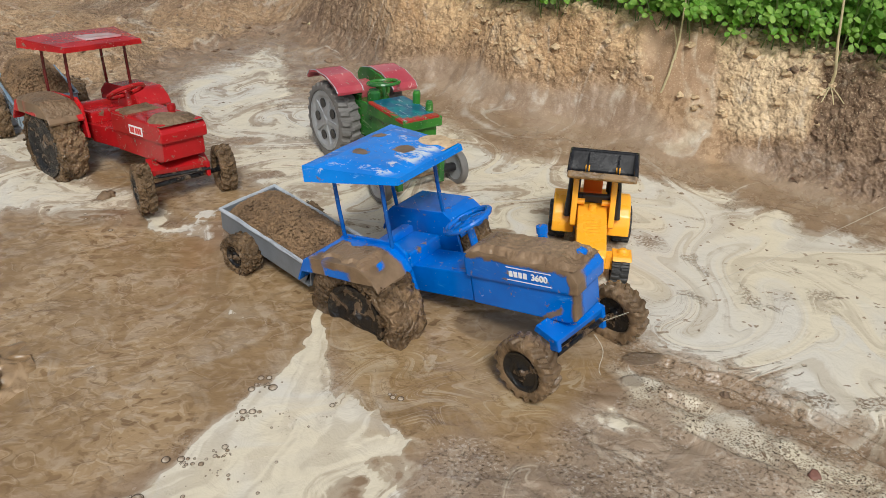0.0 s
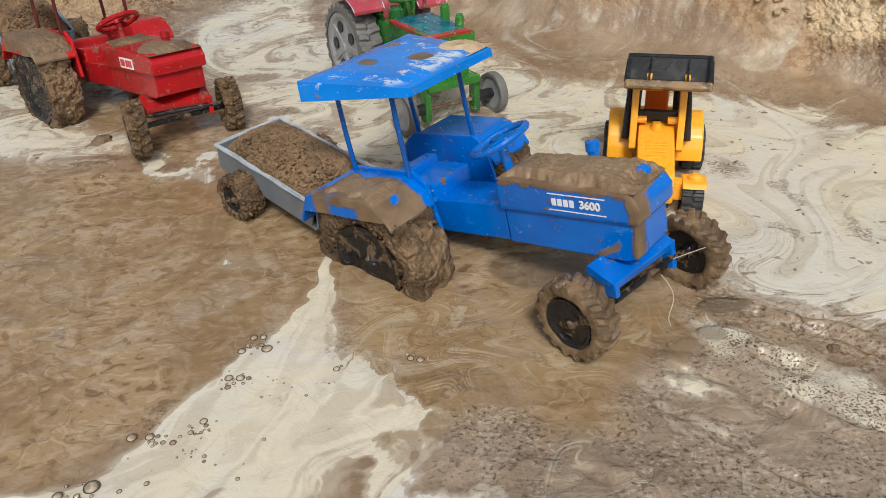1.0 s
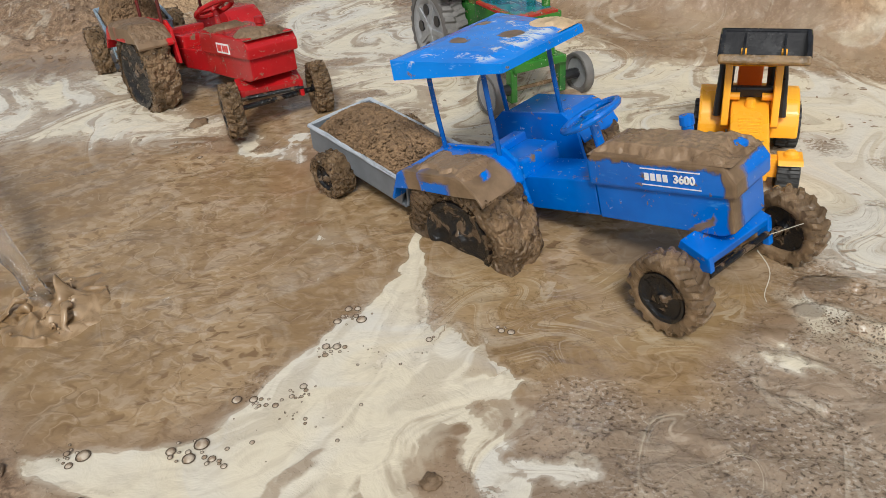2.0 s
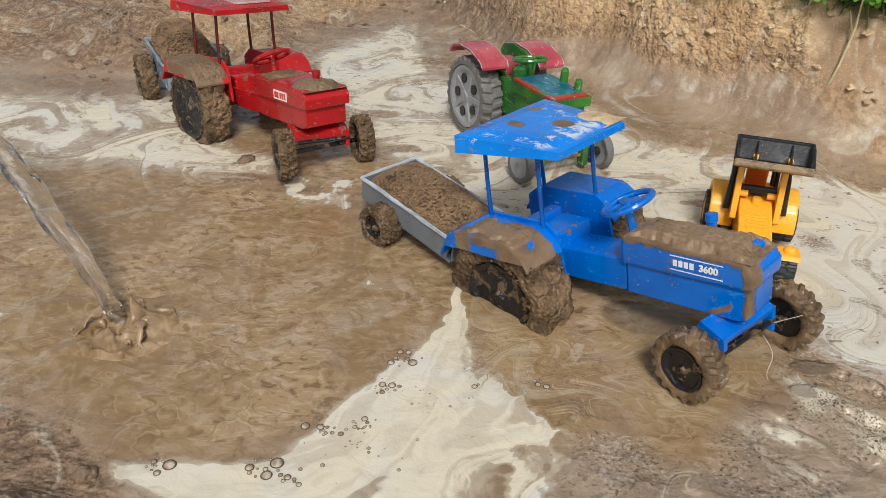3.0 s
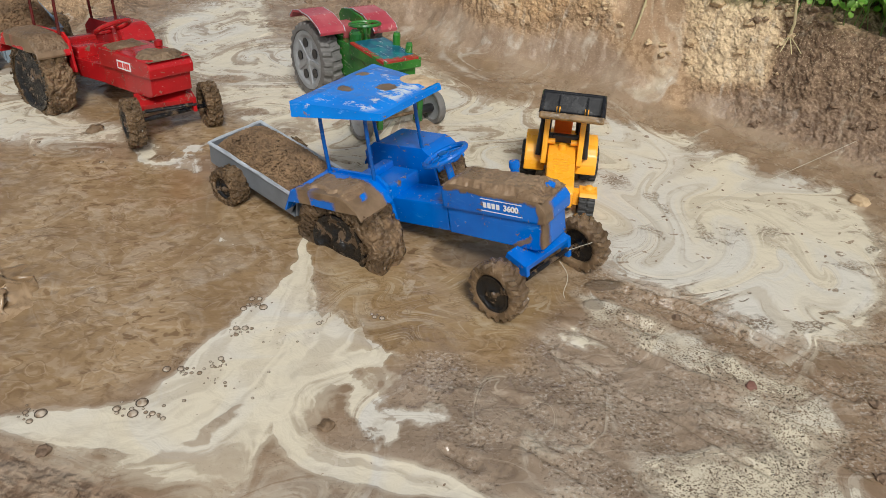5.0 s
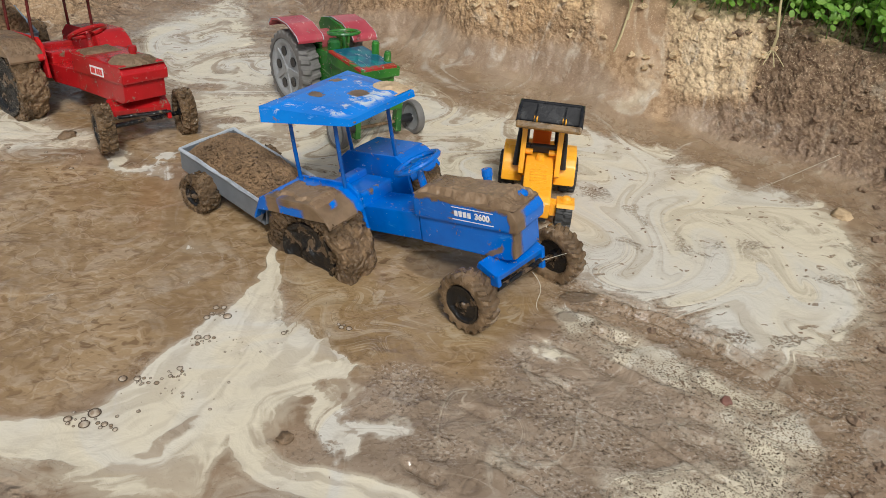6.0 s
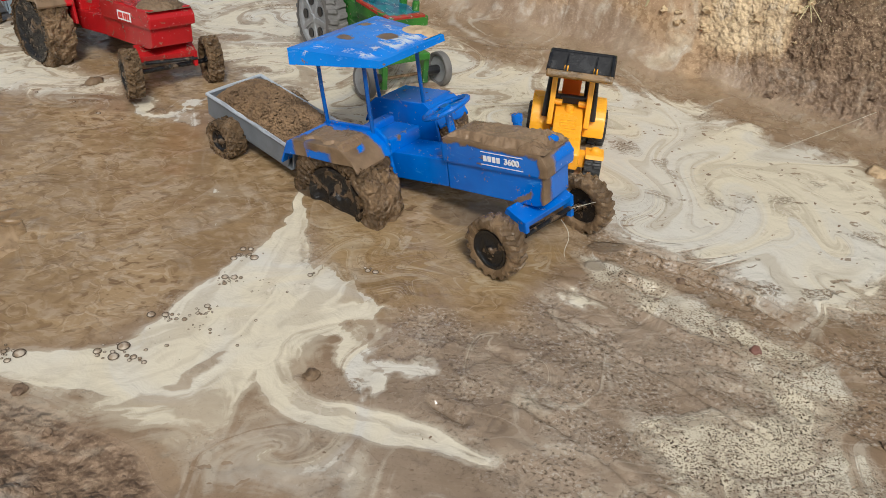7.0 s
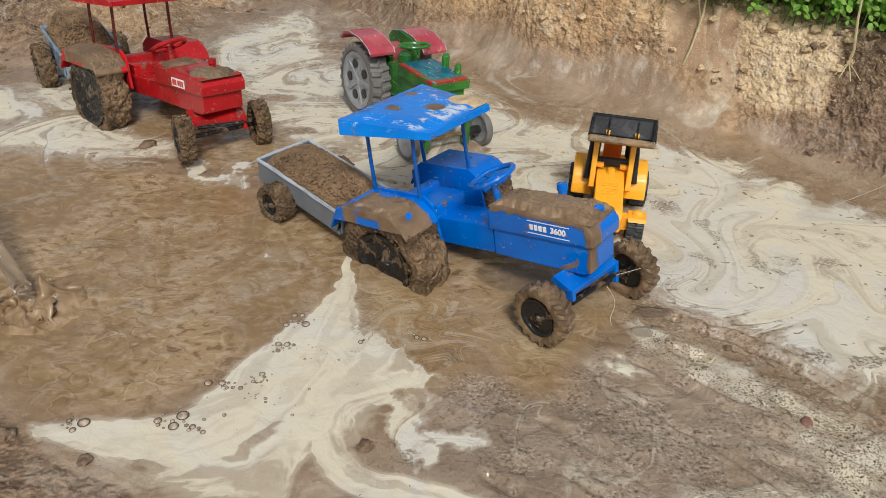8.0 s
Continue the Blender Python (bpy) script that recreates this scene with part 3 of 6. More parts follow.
# foam drawn out by the drift: points, half width, thickness
STROKES = [([(-0.045, 0.575), (-0.078, 0.552), (-0.106, 0.533), (-0.12, 0.509), (-0.121, 0.482), (-0.109, 0.449), (-0.089, 0.43), (-0.062, 0.419), (-0.019, 0.411), (0.04, 0.398), (0.1, 0.375)], 0.0135, 1.0),
           ([(-0.1, 0.6), (-0.132, 0.52), (-0.185, 0.44), (-0.27, 0.415), (-0.36, 0.44)], 0.04, 0.6),
           ([(-0.119, 0.49), (-0.114, 0.517), (-0.095, 0.534), (-0.068, 0.537), (-0.045, 0.522), (-0.036, 0.5), (-0.031, 0.482), (-0.021, 0.46)], 0.01, 0.72),
           ([(-0.022, 0.481), (0.004, 0.484), (0.026, 0.479), (0.043, 0.487)], 0.007, 0.6), ([(-0.075, 0.6), (-0.04, 0.568), (-0.03, 0.535), (-0.034, 0.51)], 0.016, 0.6),
           ([(0.2, 0.607), (0.222, 0.588)], 0.008, 0.6),
           ([(-0.43, 1.05), (-0.42, 1.0), (-0.385, 0.985), (-0.37, 0.985)], 0.011, 0.62), ([(-0.33, 1.06), (-0.355, 1.04), (-0.355, 0.995), (-0.335, 0.985)], 0.011, 0.6)]
# grooves left by tyres: points, half width, depth
RUTS = [([(0.285, 0.704), (0.35, 0.659), (0.41, 0.617), (0.49, 0.52)], 0.006, 0.006), ([(0.171, 0.576), (0.237, 0.527), (0.298, 0.469), (0.37, 0.41)], 0.004, 0.0035),
        ([(0.12, 0.45), (0.19, 0.389), (0.25, 0.34)], 0.004, 0.003), ([(0.281, 0.591), (0.344, 0.55), (0.38, 0.495), (0.403, 0.439)], 0.004, 0.004), ([(0.2, 0.62), (0.29, 0.56), (0.36, 0.5), (0.42, 0.45)], 0.008, 0.003),
        ([(0.045, 0.436), (0.072, 0.423)], 0.007, 0.006), ([(0.272, 0.639), (0.312, 0.616)], 0.009, 0.005), ([(0.1, 0.52), (0.2, 0.44), (0.29, 0.36)], 0.005, 0.002), ([(0.3, 0.71), (0.4, 0.655), (0.47, 0.58)], 0.004, 0.003)]
# eddies: centre, reach, turn
EDDIES = [(-0.01, 0.61, 0.07, -1.2), (0.29, 0.8, 0.09, 1.9), (0.42, 0.85, 0.1, -1.9), (0.5, 0.72, 0.09, 1.3), (0.34, 0.98, 0.09, 2.2), (-0.2, 1.15, 0.12, 2.2), (0.0, 0.68, 0.05, 2.0), (0.13, 0.6, 0.06, -0.7),
          (-0.3, 1.4, 0.14, -2.0), (0.05, 1.25, 0.1, 2.2), (0.14, 1.02, 0.08, -2.4), (-0.08, 1.0, 0.07, 2.0), (-0.6, 1.15, 0.1, 1.9), (0.2, 0.52, 0.08, 0.8), (-0.42, 1.62, 0.12, 1.6), (-0.4, 0.75, 0.1, 1.5), (-0.3, 0.65, 0.07, -1.5)]


FOAM_RIGHT = [(0.22, 0.8), (0.24, 0.92), (0.30, 1.0), (0.25, 1.14), (0.36, 1.19), (0.47, 1.12), (0.547, 1.03), (0.62, 0.98), (0.69, 0.95), (0.66, 0.8), (0.6, 0.68), (0.516, 0.61), (0.442, 0.6), (0.41, 0.655), (0.37, 0.705), (0.28, 0.74)]
FOAM_BACK = [(-0.42, 1.88), (-0.55, 1.65), (-0.53, 1.45), (-0.37, 1.28), (-0.34, 1.1), (-0.28, 1.0), (-0.18, 0.95), (-0.05, 0.93), (0.1, 0.94), (0.25, 1.0), (0.38, 1.17),
             (0.26, 1.24), (0.11, 1.30), (0.0, 1.42), (-0.15, 1.48), (-0.29, 1.55), (-0.36, 1.75)]
FOAM_LEFT = [(-2.2, 1.25), (-0.87, 1.33), (-0.70, 1.33), (-0.5, 1.22), (-0.44, 1.08), (-0.53, 1.045), (-0.576, 1.015), (-0.64, 1.05), (-0.75, 1.045), (-2.2, 1.0)]
# thin pale film over the mud before the near bank
FILM = [(-0.37, 0.444), (-0.2, 0.46), (-0.13, 0.5), (-0.1, 0.44), (-0.02, 0.40), (0.02, 0.33), (-0.15, 0.33), (-0.26, 0.39)]
# brown water churned up round the red tractor's wheels
WASH = [(-0.6, 1.2), (-0.54, 1.13), (-0.47, 1.12), (-0.42, 1.06), (-0.36, 1.0), (-0.29, 1.04), (-0.27, 1.12), (-0.36, 1.22), (-0.46, 1.3), (-0.56, 1.28)]
SPECKLED = [(0.21, 0.69), (0.287, 0.65), (0.342, 0.608), (0.391, 0.561), (0.445, 0.542), (0.47, 0.47), (0.44, 0.42), (0.399, 0.429), (0.372, 0.458), (0.368, 0.495), (0.343, 0.545), (0.275, 0.595), (0.22, 0.63)]
SPECKLED_LOW = [(0.24, 0.42), (0.28, 0.36), (0.32, 0.3), (0.46, 0.34), (0.44, 0.41), (0.40, 0.44), (0.32, 0.43)]
POOL = [(-2.2, 1.0), (-0.75, 1.04), (-0.44, 1.02), (-0.33, 0.97), (-0.28, 0.93), (-0.12, 0.90), (0.02, 0.88), (0.2, 0.8), (0.24, 0.76), (0.21, 0.68), (0.16, 0.62), (0.14, 0.55), (0.08, 0.55), (0.05, 0.59),
        (-0.03, 0.62), (-0.09, 0.645), (-0.12, 0.72), (-0.14, 0.68), (-0.18, 0.66), (-0.21, 0.59), (-0.25, 0.55), (-0.31, 0.5), (-0.42, 0.49), (-0.48, 0.53), (-0.9, 0.64), (-2.2, 0.8)]
GREYMUD = [(0.0, 0.54), (0.05, 0.57), (0.18, 0.6), (0.3, 0.6), (0.42, 0.47), (0.4, 0.3), (0.05, 0.2), (-0.1, 0.4)]
# ochre water, marbled with pale silt, between the foam and the blue tractor's wheels
SILT = [(-0.12, 0.75), (-0.09, 0.61), (-0.045, 0.545), (0.0, 0.565), (0.07, 0.605), (0.13, 0.61), (0.178, 0.63), (0.215, 0.7), (0.1, 0.74), (0.02, 0.735)]
LANES = [[(-0.14, 0.9), (-0.137, 0.74), (-0.148, 0.66), (-0.165, 0.58), (-0.2, 0.51), (-0.26, 0.47), (-0.33, 0.462), (-0.44, 0.472)], STROKES[0][0], STROKES[1][0]]


def line_place(px, py, points):
    """Distance to a line of points, the length along it and the signed distance aside."""
    best, along, aside, run = np.full(px.shape, 1e9), np.zeros(px.shape), np.zeros(px.shape), 0.0
    for (x0, y0), (x1, y1) in zip(points, points[1:]):
        dx, dy = x1 - x0, y1 - y0
        size = math.hypot(dx, dy)
        t = np.clip(((px - x0) * dx + (py - y0) * dy) / (size * size), 0, 1)
        d = np.hypot(px - x0 - t * dx, py - y0 - t * dy)
        near = d < best
        side = np.sign((px - x0) * dy - (py - y0) * dx)
        best, along, aside = np.where(near, d, best), np.where(near, run + t * size, along), np.where(near, side * d, aside)
        run += size
    return best, along, aside


def line_distance(px, py, points):
    return line_place(px, py, points)[0]


def cells(px, py, scale, seed):
    """Cell noise: the distance to the nearest of scattered seeds, in cells, and a random number of that cell."""
    table = np.random.RandomState(seed).rand(64, 64, 3)
    u, v = px * scale, py * scale
    i, j = np.floor(u).astype(int), np.floor(v).astype(int)
    best, who = np.full(px.shape, 9.0), np.zeros(px.shape)
    for a in (-1, 0, 1):
        for b in (-1, 0, 1):
            r = table[(i + a) % 64, (j + b) % 64]
            d = np.hypot(i + a + r[..., 0] - u, j + b + r[..., 1] - v)
            near = d < best
            best, who = np.where(near, d, best), np.where(near, r[..., 2], who)
    return best, who


def drift(px, py):
    """The plan carried back along a whirling stream and wound up round the eddies."""
    x, y = px.copy(), py.copy()
    for cx, cy, r, turn in EDDIES:
        dx, dy = x - cx, y - cy
        a = turn * np.exp(-(dx * dx + dy * dy) / (r * r))
        x, y = cx + dx * np.cos(a) - dy * np.sin(a), cy + dx * np.sin(a) + dy * np.cos(a)
    e = 0.002
    for k in range(9):
        f = lambda a, b: waves(a, b, 7, 51, 2)
        gx, gy = f(x + e, y) - f(x - e, y), f(x, y + e) - f(x, y - e)
        x, y = x + 0.0011 / e * gy * 0.5, y - 0.0011 / e * gx * 0.5
    return x, y


def layers(px, py):
    """Height and surface layers of the ground at places of the plan."""
    jx = px + 0.011 * waves(px, py, 9, 3)
    jy = py + 0.011 * waves(px, py, 9, 4)
    sx, sy = px + 0.006 * waves(px, py, 14, 53, 3), py + 0.006 * waves(px, py, 14, 54, 3)
    out = -inside(jx, jy, SHORE)
    back = soft(jx, -0.5, -0.1) * soft(jy - 0.35 * (0.7 - jx).clip(0), 0.85, 1.1)
    right = soft(jx, 0.35, 0.6) * (1 - back)
    rise = (0.03 * soft(out, -0.02, 0.07) + 0.165 * soft(out, 0.04, 0.155)) * back + soft(out, 0.0, 0.3) * (0.05 + 0.03 * right) * (1 - back)
    rise += soft(out, 0.0, 0.12) * (0.018 * waves(px, py, 5, 11) + 0.012 * waves(px, py, 15, 12, 3))
    # zones of the bank: a slick strip, a pale dry block, dark fresh soil
    edge = 0.018 * waves(px, py, 12, 36, 3)
    smooth = soft(jx + edge, 0.35, 0.38) * soft(-jx - edge, -0.5, -0.47) * soft(jy, 1.05, 1.1)
    pale = soft(jx + edge, 0.475, 0.495) * soft(0.56 + 0.42 * (jy - 1.05) - jx + edge, -0.01, 0.01) * soft(out, 0.062, 0.088)
    pale = np.maximum(pale, 0.8 * soft(out + edge, 0.13, 0.17) * soft(jy, 1.1, 1.2) * soft(jx, -0.05, 0.1))
    near_bank = soft(0.6 - jy, 0, 0.05) * soft(-jx, 0.05, 0.12)
    dry = np.maximum(soft(out, -0.01, 0.05), near_bank * soft(out, -0.004, 0.012))
    damp = 1 - soft(out, 0.06, 0.12) * np.maximum(back, soft(jy, 1.4, 1.7))
    damp = np.clip(damp + 0.38 * waves(px, py, 6, 33, 4) - 0.05, 0, 1) * (1 - 0.8 * pale)
    deep = np.maximum(soft(jx - 0.56 - 0.42 * (jy - 1.05).clip(0) + edge, -0.012, 0.012) * soft(jy, 0.8, 0.95), soft(jx - 0.07 * waves(px, py, 5, 34, 3), 0.5, 0.58)) * (1 - pale)
    deep = np.maximum(deep, soft(0.55 - jy, 0.0, 0.05) * soft(-0.1 - jx, 0, 0.1)) * np.maximum(soft(out, 0.01, 0.06), near_bank * soft(out, -0.004, 0.012))
    deep = np.maximum(deep, soft(-jx, -0.05, 0.15) * soft(0.14 - out, 0, 0.06) * 0.7 * soft(jy, 1.45, 1.55) * soft(out, -0.03, 0.05))
    deep = np.maximum(deep, soft(-jx, 0.05, 0.25) * soft(jy, 1.4, 1.5) * (0.55 + 0.45 * soft(waves(px, py, 4, 35, 3), -0.3, 0.4)) * soft(out, -0.03, 0.05))
    # crumbs and clods of the earth
    wx, wy = px + 0.012 * waves(px, py, 22, 41, 2), py + 0.012 * waves(px, py, 22, 42, 2)
    loose = soft(out, 0.03, 0.08) * (1 - 0.85 * smooth) * np.clip(1.25 - damp + deep, 0, 1)
    f1, who = cells(wx, wy, 42, 61)
    clod = (1 - (f1 / 0.75).clip(0, 1) ** 2) * soft(who, 0.45, 1.0)
    f2, who2 = cells(wx + 0.3, wy, 95, 62)
    clod2 = (1 - (f2 / 0.75).clip(0, 1) ** 2) * soft(who2, 0.3, 1.0)
    rise += loose * soft(waves(px, py, 7, 15, 3), -0.45, 0.35) * (0.011 * clod * soft(who, 0.6, 1.0) + 0.003 * clod2 - 0.001)
    rise += soft(out, 0.0, 0.04) * (1 - loose) * 0.003 * waves(px, py, 26, 13, 3)
    # foam
    foam = np.maximum.reduce([thick * soft(inside(jx, jy, f), -0.05, 0.05) for f, thick in ((FOAM_RIGHT, 1.02), (FOAM_BACK, 0.66), (FOAM_LEFT, 0.58))])
    foam *= 1 - 0.85 * soft(inside(jx, jy, WASH), -0.03, 0.02)
    for cx, cy, r in ((-0.357, 1.328, 0.045), (-0.394, 0.99, 0.02), (-0.283, 1.182, 0.04), (0.02, 1.15, 0.04), (-0.62, 1.2, 0.05), (0.1, 0.99, 0.035)):
        foam *= 1 - 0.9 * soft(1 - np.hypot((jx - cx) / r, (jy - cy) / (0.6 * r)), 0, 0.35)
    tx, ty = sx + 0.005 * waves(px, py, 33, 55, 3), sy + 0.005 * waves(px, py, 33, 56, 3)
    tongue = soft(inside(tx, ty, TONGUE), -0.011, 0.013)
    lane = np.maximum(tongue, soft(inside(sx, sy, TONGUE), -0.05, 0.0) * soft(-inside(jx, jy, POOL), -0.01, 0.02))
    rx, ry = sx + 0.009 * waves(px, py, 38, 91, 3), sy + 0.009 * waves(px, py, 38, 92, 3)
    for points, half, thick in STROKES:
        if points in LANES:
            off, run, _ = line_place(sx, sy, points)
            gone = run / sum(math.dist(a, b) for a, b in zip(points, points[1:]))
            w = soft(1 - off / (half * (1 - 0.5 * soft(gone, 0.6, 1.0))), -0.9, 0.45) * (1 - 0.55 * soft(gone, 0.8, 1.0))
        else:
            w = soft(1 - line_distance(rx, ry, points) / half + 0.9 * waves(px, py, 70, 93, 3), -0.9, 0.5)
        foam = np.maximum(foam, thick * w)
        if points in LANES:
            lane = np.maximum(lane, soft(1 - line_distance(sx, sy, points) / half, -1.6, 0.2))
    foam = np.maximum(foam, 1.2 * tongue)
    foam = np.maximum(foam, 0.36 * soft(inside(jx, jy, FILM), -0.03, 0.03))
    total, lane_s, lane_d = np.full(px.shape, 1e-9), np.zeros(px.shape), np.zeros(px.shape)
    for points in LANES:
        d, run, aside = line_place(sx, sy, points)
        w = np.exp(-d / 0.016)
        lane_s, lane_d, total = lane_s + w * run, lane_d + w * aside, total + w
    lane_s, lane_d = lane_s / total, lane_d / total
    speck = np.maximum(soft(inside(jx, jy, SPECKLED), -0.02, 0.012), soft(inside(jx, jy, SPECKLED_LOW), -0.03, 0.02))
    foam = np.maximum(foam, speck * (0.6 + 0.35 * waves(px, py, 16, 57, 3)))
    pool = np.maximum(soft(inside(jx, jy, POOL), -0.02, 0.03), soft(inside(jx, jy, WASH), -0.02, 0.02))
    grey = soft(inside(jx, jy, GREYMUD), -0.06, 0.05)
    shore = soft(out, -0.05, 0.02)
    foam = foam * (1 - shore * (1 - 0.85 * tongue))
    flat = np.clip(np.maximum(pool, foam), 0, 1)
    rough = (1 - flat) * (1 - soft(out, 0, 0.05))
    along = waves(wx * 0.79 - wy * 0.61, (wx * 0.61 + wy * 0.79) * 3.2, 11, 44, 2)
    pits = soft(waves(px, py, 55, 45, 1), 0.55, 0.95)
    h = rise + rough * (0.0028 * waves(px, py, 12, 5, 4) + 0.0026 * along * soft(px, 0.02, 0.12) - 0.0015 * pits + 0.001)
    for points, half, depth in RUTS:
        d = line_distance(sx, sy, points) / half
        h = h - 1.5 * depth * np.exp(-d * d) * (0.6 + 0.4 * waves(px, py, 25, 46, 2)) + 0.3 * depth * np.exp(-(d - 1.9) ** 2)
    h += pool * (0.0009 * waves((px * 0.97 + py * 0.2) * 0.6, py * 0.97 - px * 0.2, 38, 6, 2)) + foam * 0.0005 * waves(px, py, 18, 7, 3)
    # water thrown up where the jet strikes
    d = np.hypot(px + 0.5, py - 0.665)
    h += 0.004 * np.exp(-(d / 0.13) ** 2) * waves(px, py, 24, 8, 3)
    calm = np.maximum(soft(0.1 - px - 0.5 * (py - 0.45), 0.0, 0.09) * soft(0.58 - py, 0, 0.06), soft(jy, 0.8, 0.9))
    mirror = np.zeros(px.shape)
    for cx, cy, a, b in ((0.085, 0.775, 0.055, 0.035), (0.1, 0.7, 0.03, 0.022), (0.255, 0.715, 0.028, 0.014), (0.235, 0.67, 0.016, 0.012)):
        mirror = np.maximum(mirror, soft(1 - np.hypot((sx - cx) / a, (sy - cy) / b) + 0.25 * waves(px, py, 25, 71, 3), 0.0, 0.25))
    # marbling where the loader has driven through
    marbled = np.maximum(soft(1 - np.hypot((jx - 0.29) / 0.085, (jy - 0.81) / 0.07), 0, 0.5), 0.45 * soft(1 - np.hypot((jx - 0.12) / 0.3, (jy - 1.1) / 0.14), 0, 0.5))
    silt = soft(inside(tx + 0.008 * waves(px, py, 30, 94, 3), ty, SILT), -0.02, 0.025)
    pool = np.maximum(pool, 0.85 * silt)
    # plain ground far from the pond
    wide = soft(np.hypot(px, py - 1.0), 1.5, 2.3)
    pool, foam, speck, grey, calm, mirror, pale, smooth, lane, marbled, silt = (v * (1 - wide) for v in (pool, foam, speck, grey, calm, mirror, pale, smooth, lane, marbled, silt))
    dry, damp, deep = (v + (k - v) * wide for v, k in ((dry, 1.0), (damp, 0.35), (deep, 0.35)))
    h = h * (1 - wide) + 0.12 * wide
    return h, dict(foam=foam, pool=pool, dry=dry, speck=speck, grey=grey, damp=damp, deep=deep, calm=calm, mirror=mirror, pale=pale, smooth=smooth, lane=lane, marbled=marbled, silt=silt, lane_s=lane_s, lane_d=lane_d)


def ground_height(x, y):
    return float(layers(np.array([float(x)]), np.array([float(y)]))[0][0])


def axis(lo, hi, step, far):
    mid = np.arange(lo, hi + step / 2, step)
    out, d = [], step
    a = 0.0
    while a < far:
        d *= 1.28
        a += d
        out.append(a)
    out = np.array(out)
    return np.concatenate([(lo - out)[::-1], mid, hi + out])


def build_ground():
    xs, ys = axis(-1.05, 0.95, 0.0028, 60), axis(0.3, 1.95, 0.0028, 60)
    gx, gy = np.meshgrid(xs, ys)
    h, lay = layers(gx, gy)
    lay["drift_x"], lay["drift_y"] = drift(gx, gy)
    co = np.stack([gx, gy, h], -1).reshape(-1, 3)
    ny, nx = gx.shape
    idx = np.arange(nx * ny).reshape(ny, nx)
    quads = np.stack([idx[:-1, :-1], idx[:-1, 1:], idx[1:, 1:], idx[1:, :-1]], -1).reshape(-1, 4)
    me = bpy.data.meshes.new("ground")
    me.vertices.add(len(co))
    me.vertices.foreach_set("co", co.ravel())
    me.loops.add(quads.size)
    me.loops.foreach_set("vertex_index", quads.ravel())
    me.polygons.add(len(quads))
    me.polygons.foreach_set("loop_start", np.arange(0, quads.size, 4))
    me.polygons.foreach_set("use_smooth", np.ones(len(quads), bool))
    me.update(calc_edges=True)
    for k, a in lay.items():
        me.attributes.new(k, "FLOAT", "POINT").data.foreach_set("value", a.ravel().astype(np.float32))
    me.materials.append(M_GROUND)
    return tagged(new("ground", me), "wet brown mud flat and silty pond streaked with cream foam, rising to earth banks", "ground", kind="structure")


build_ground()


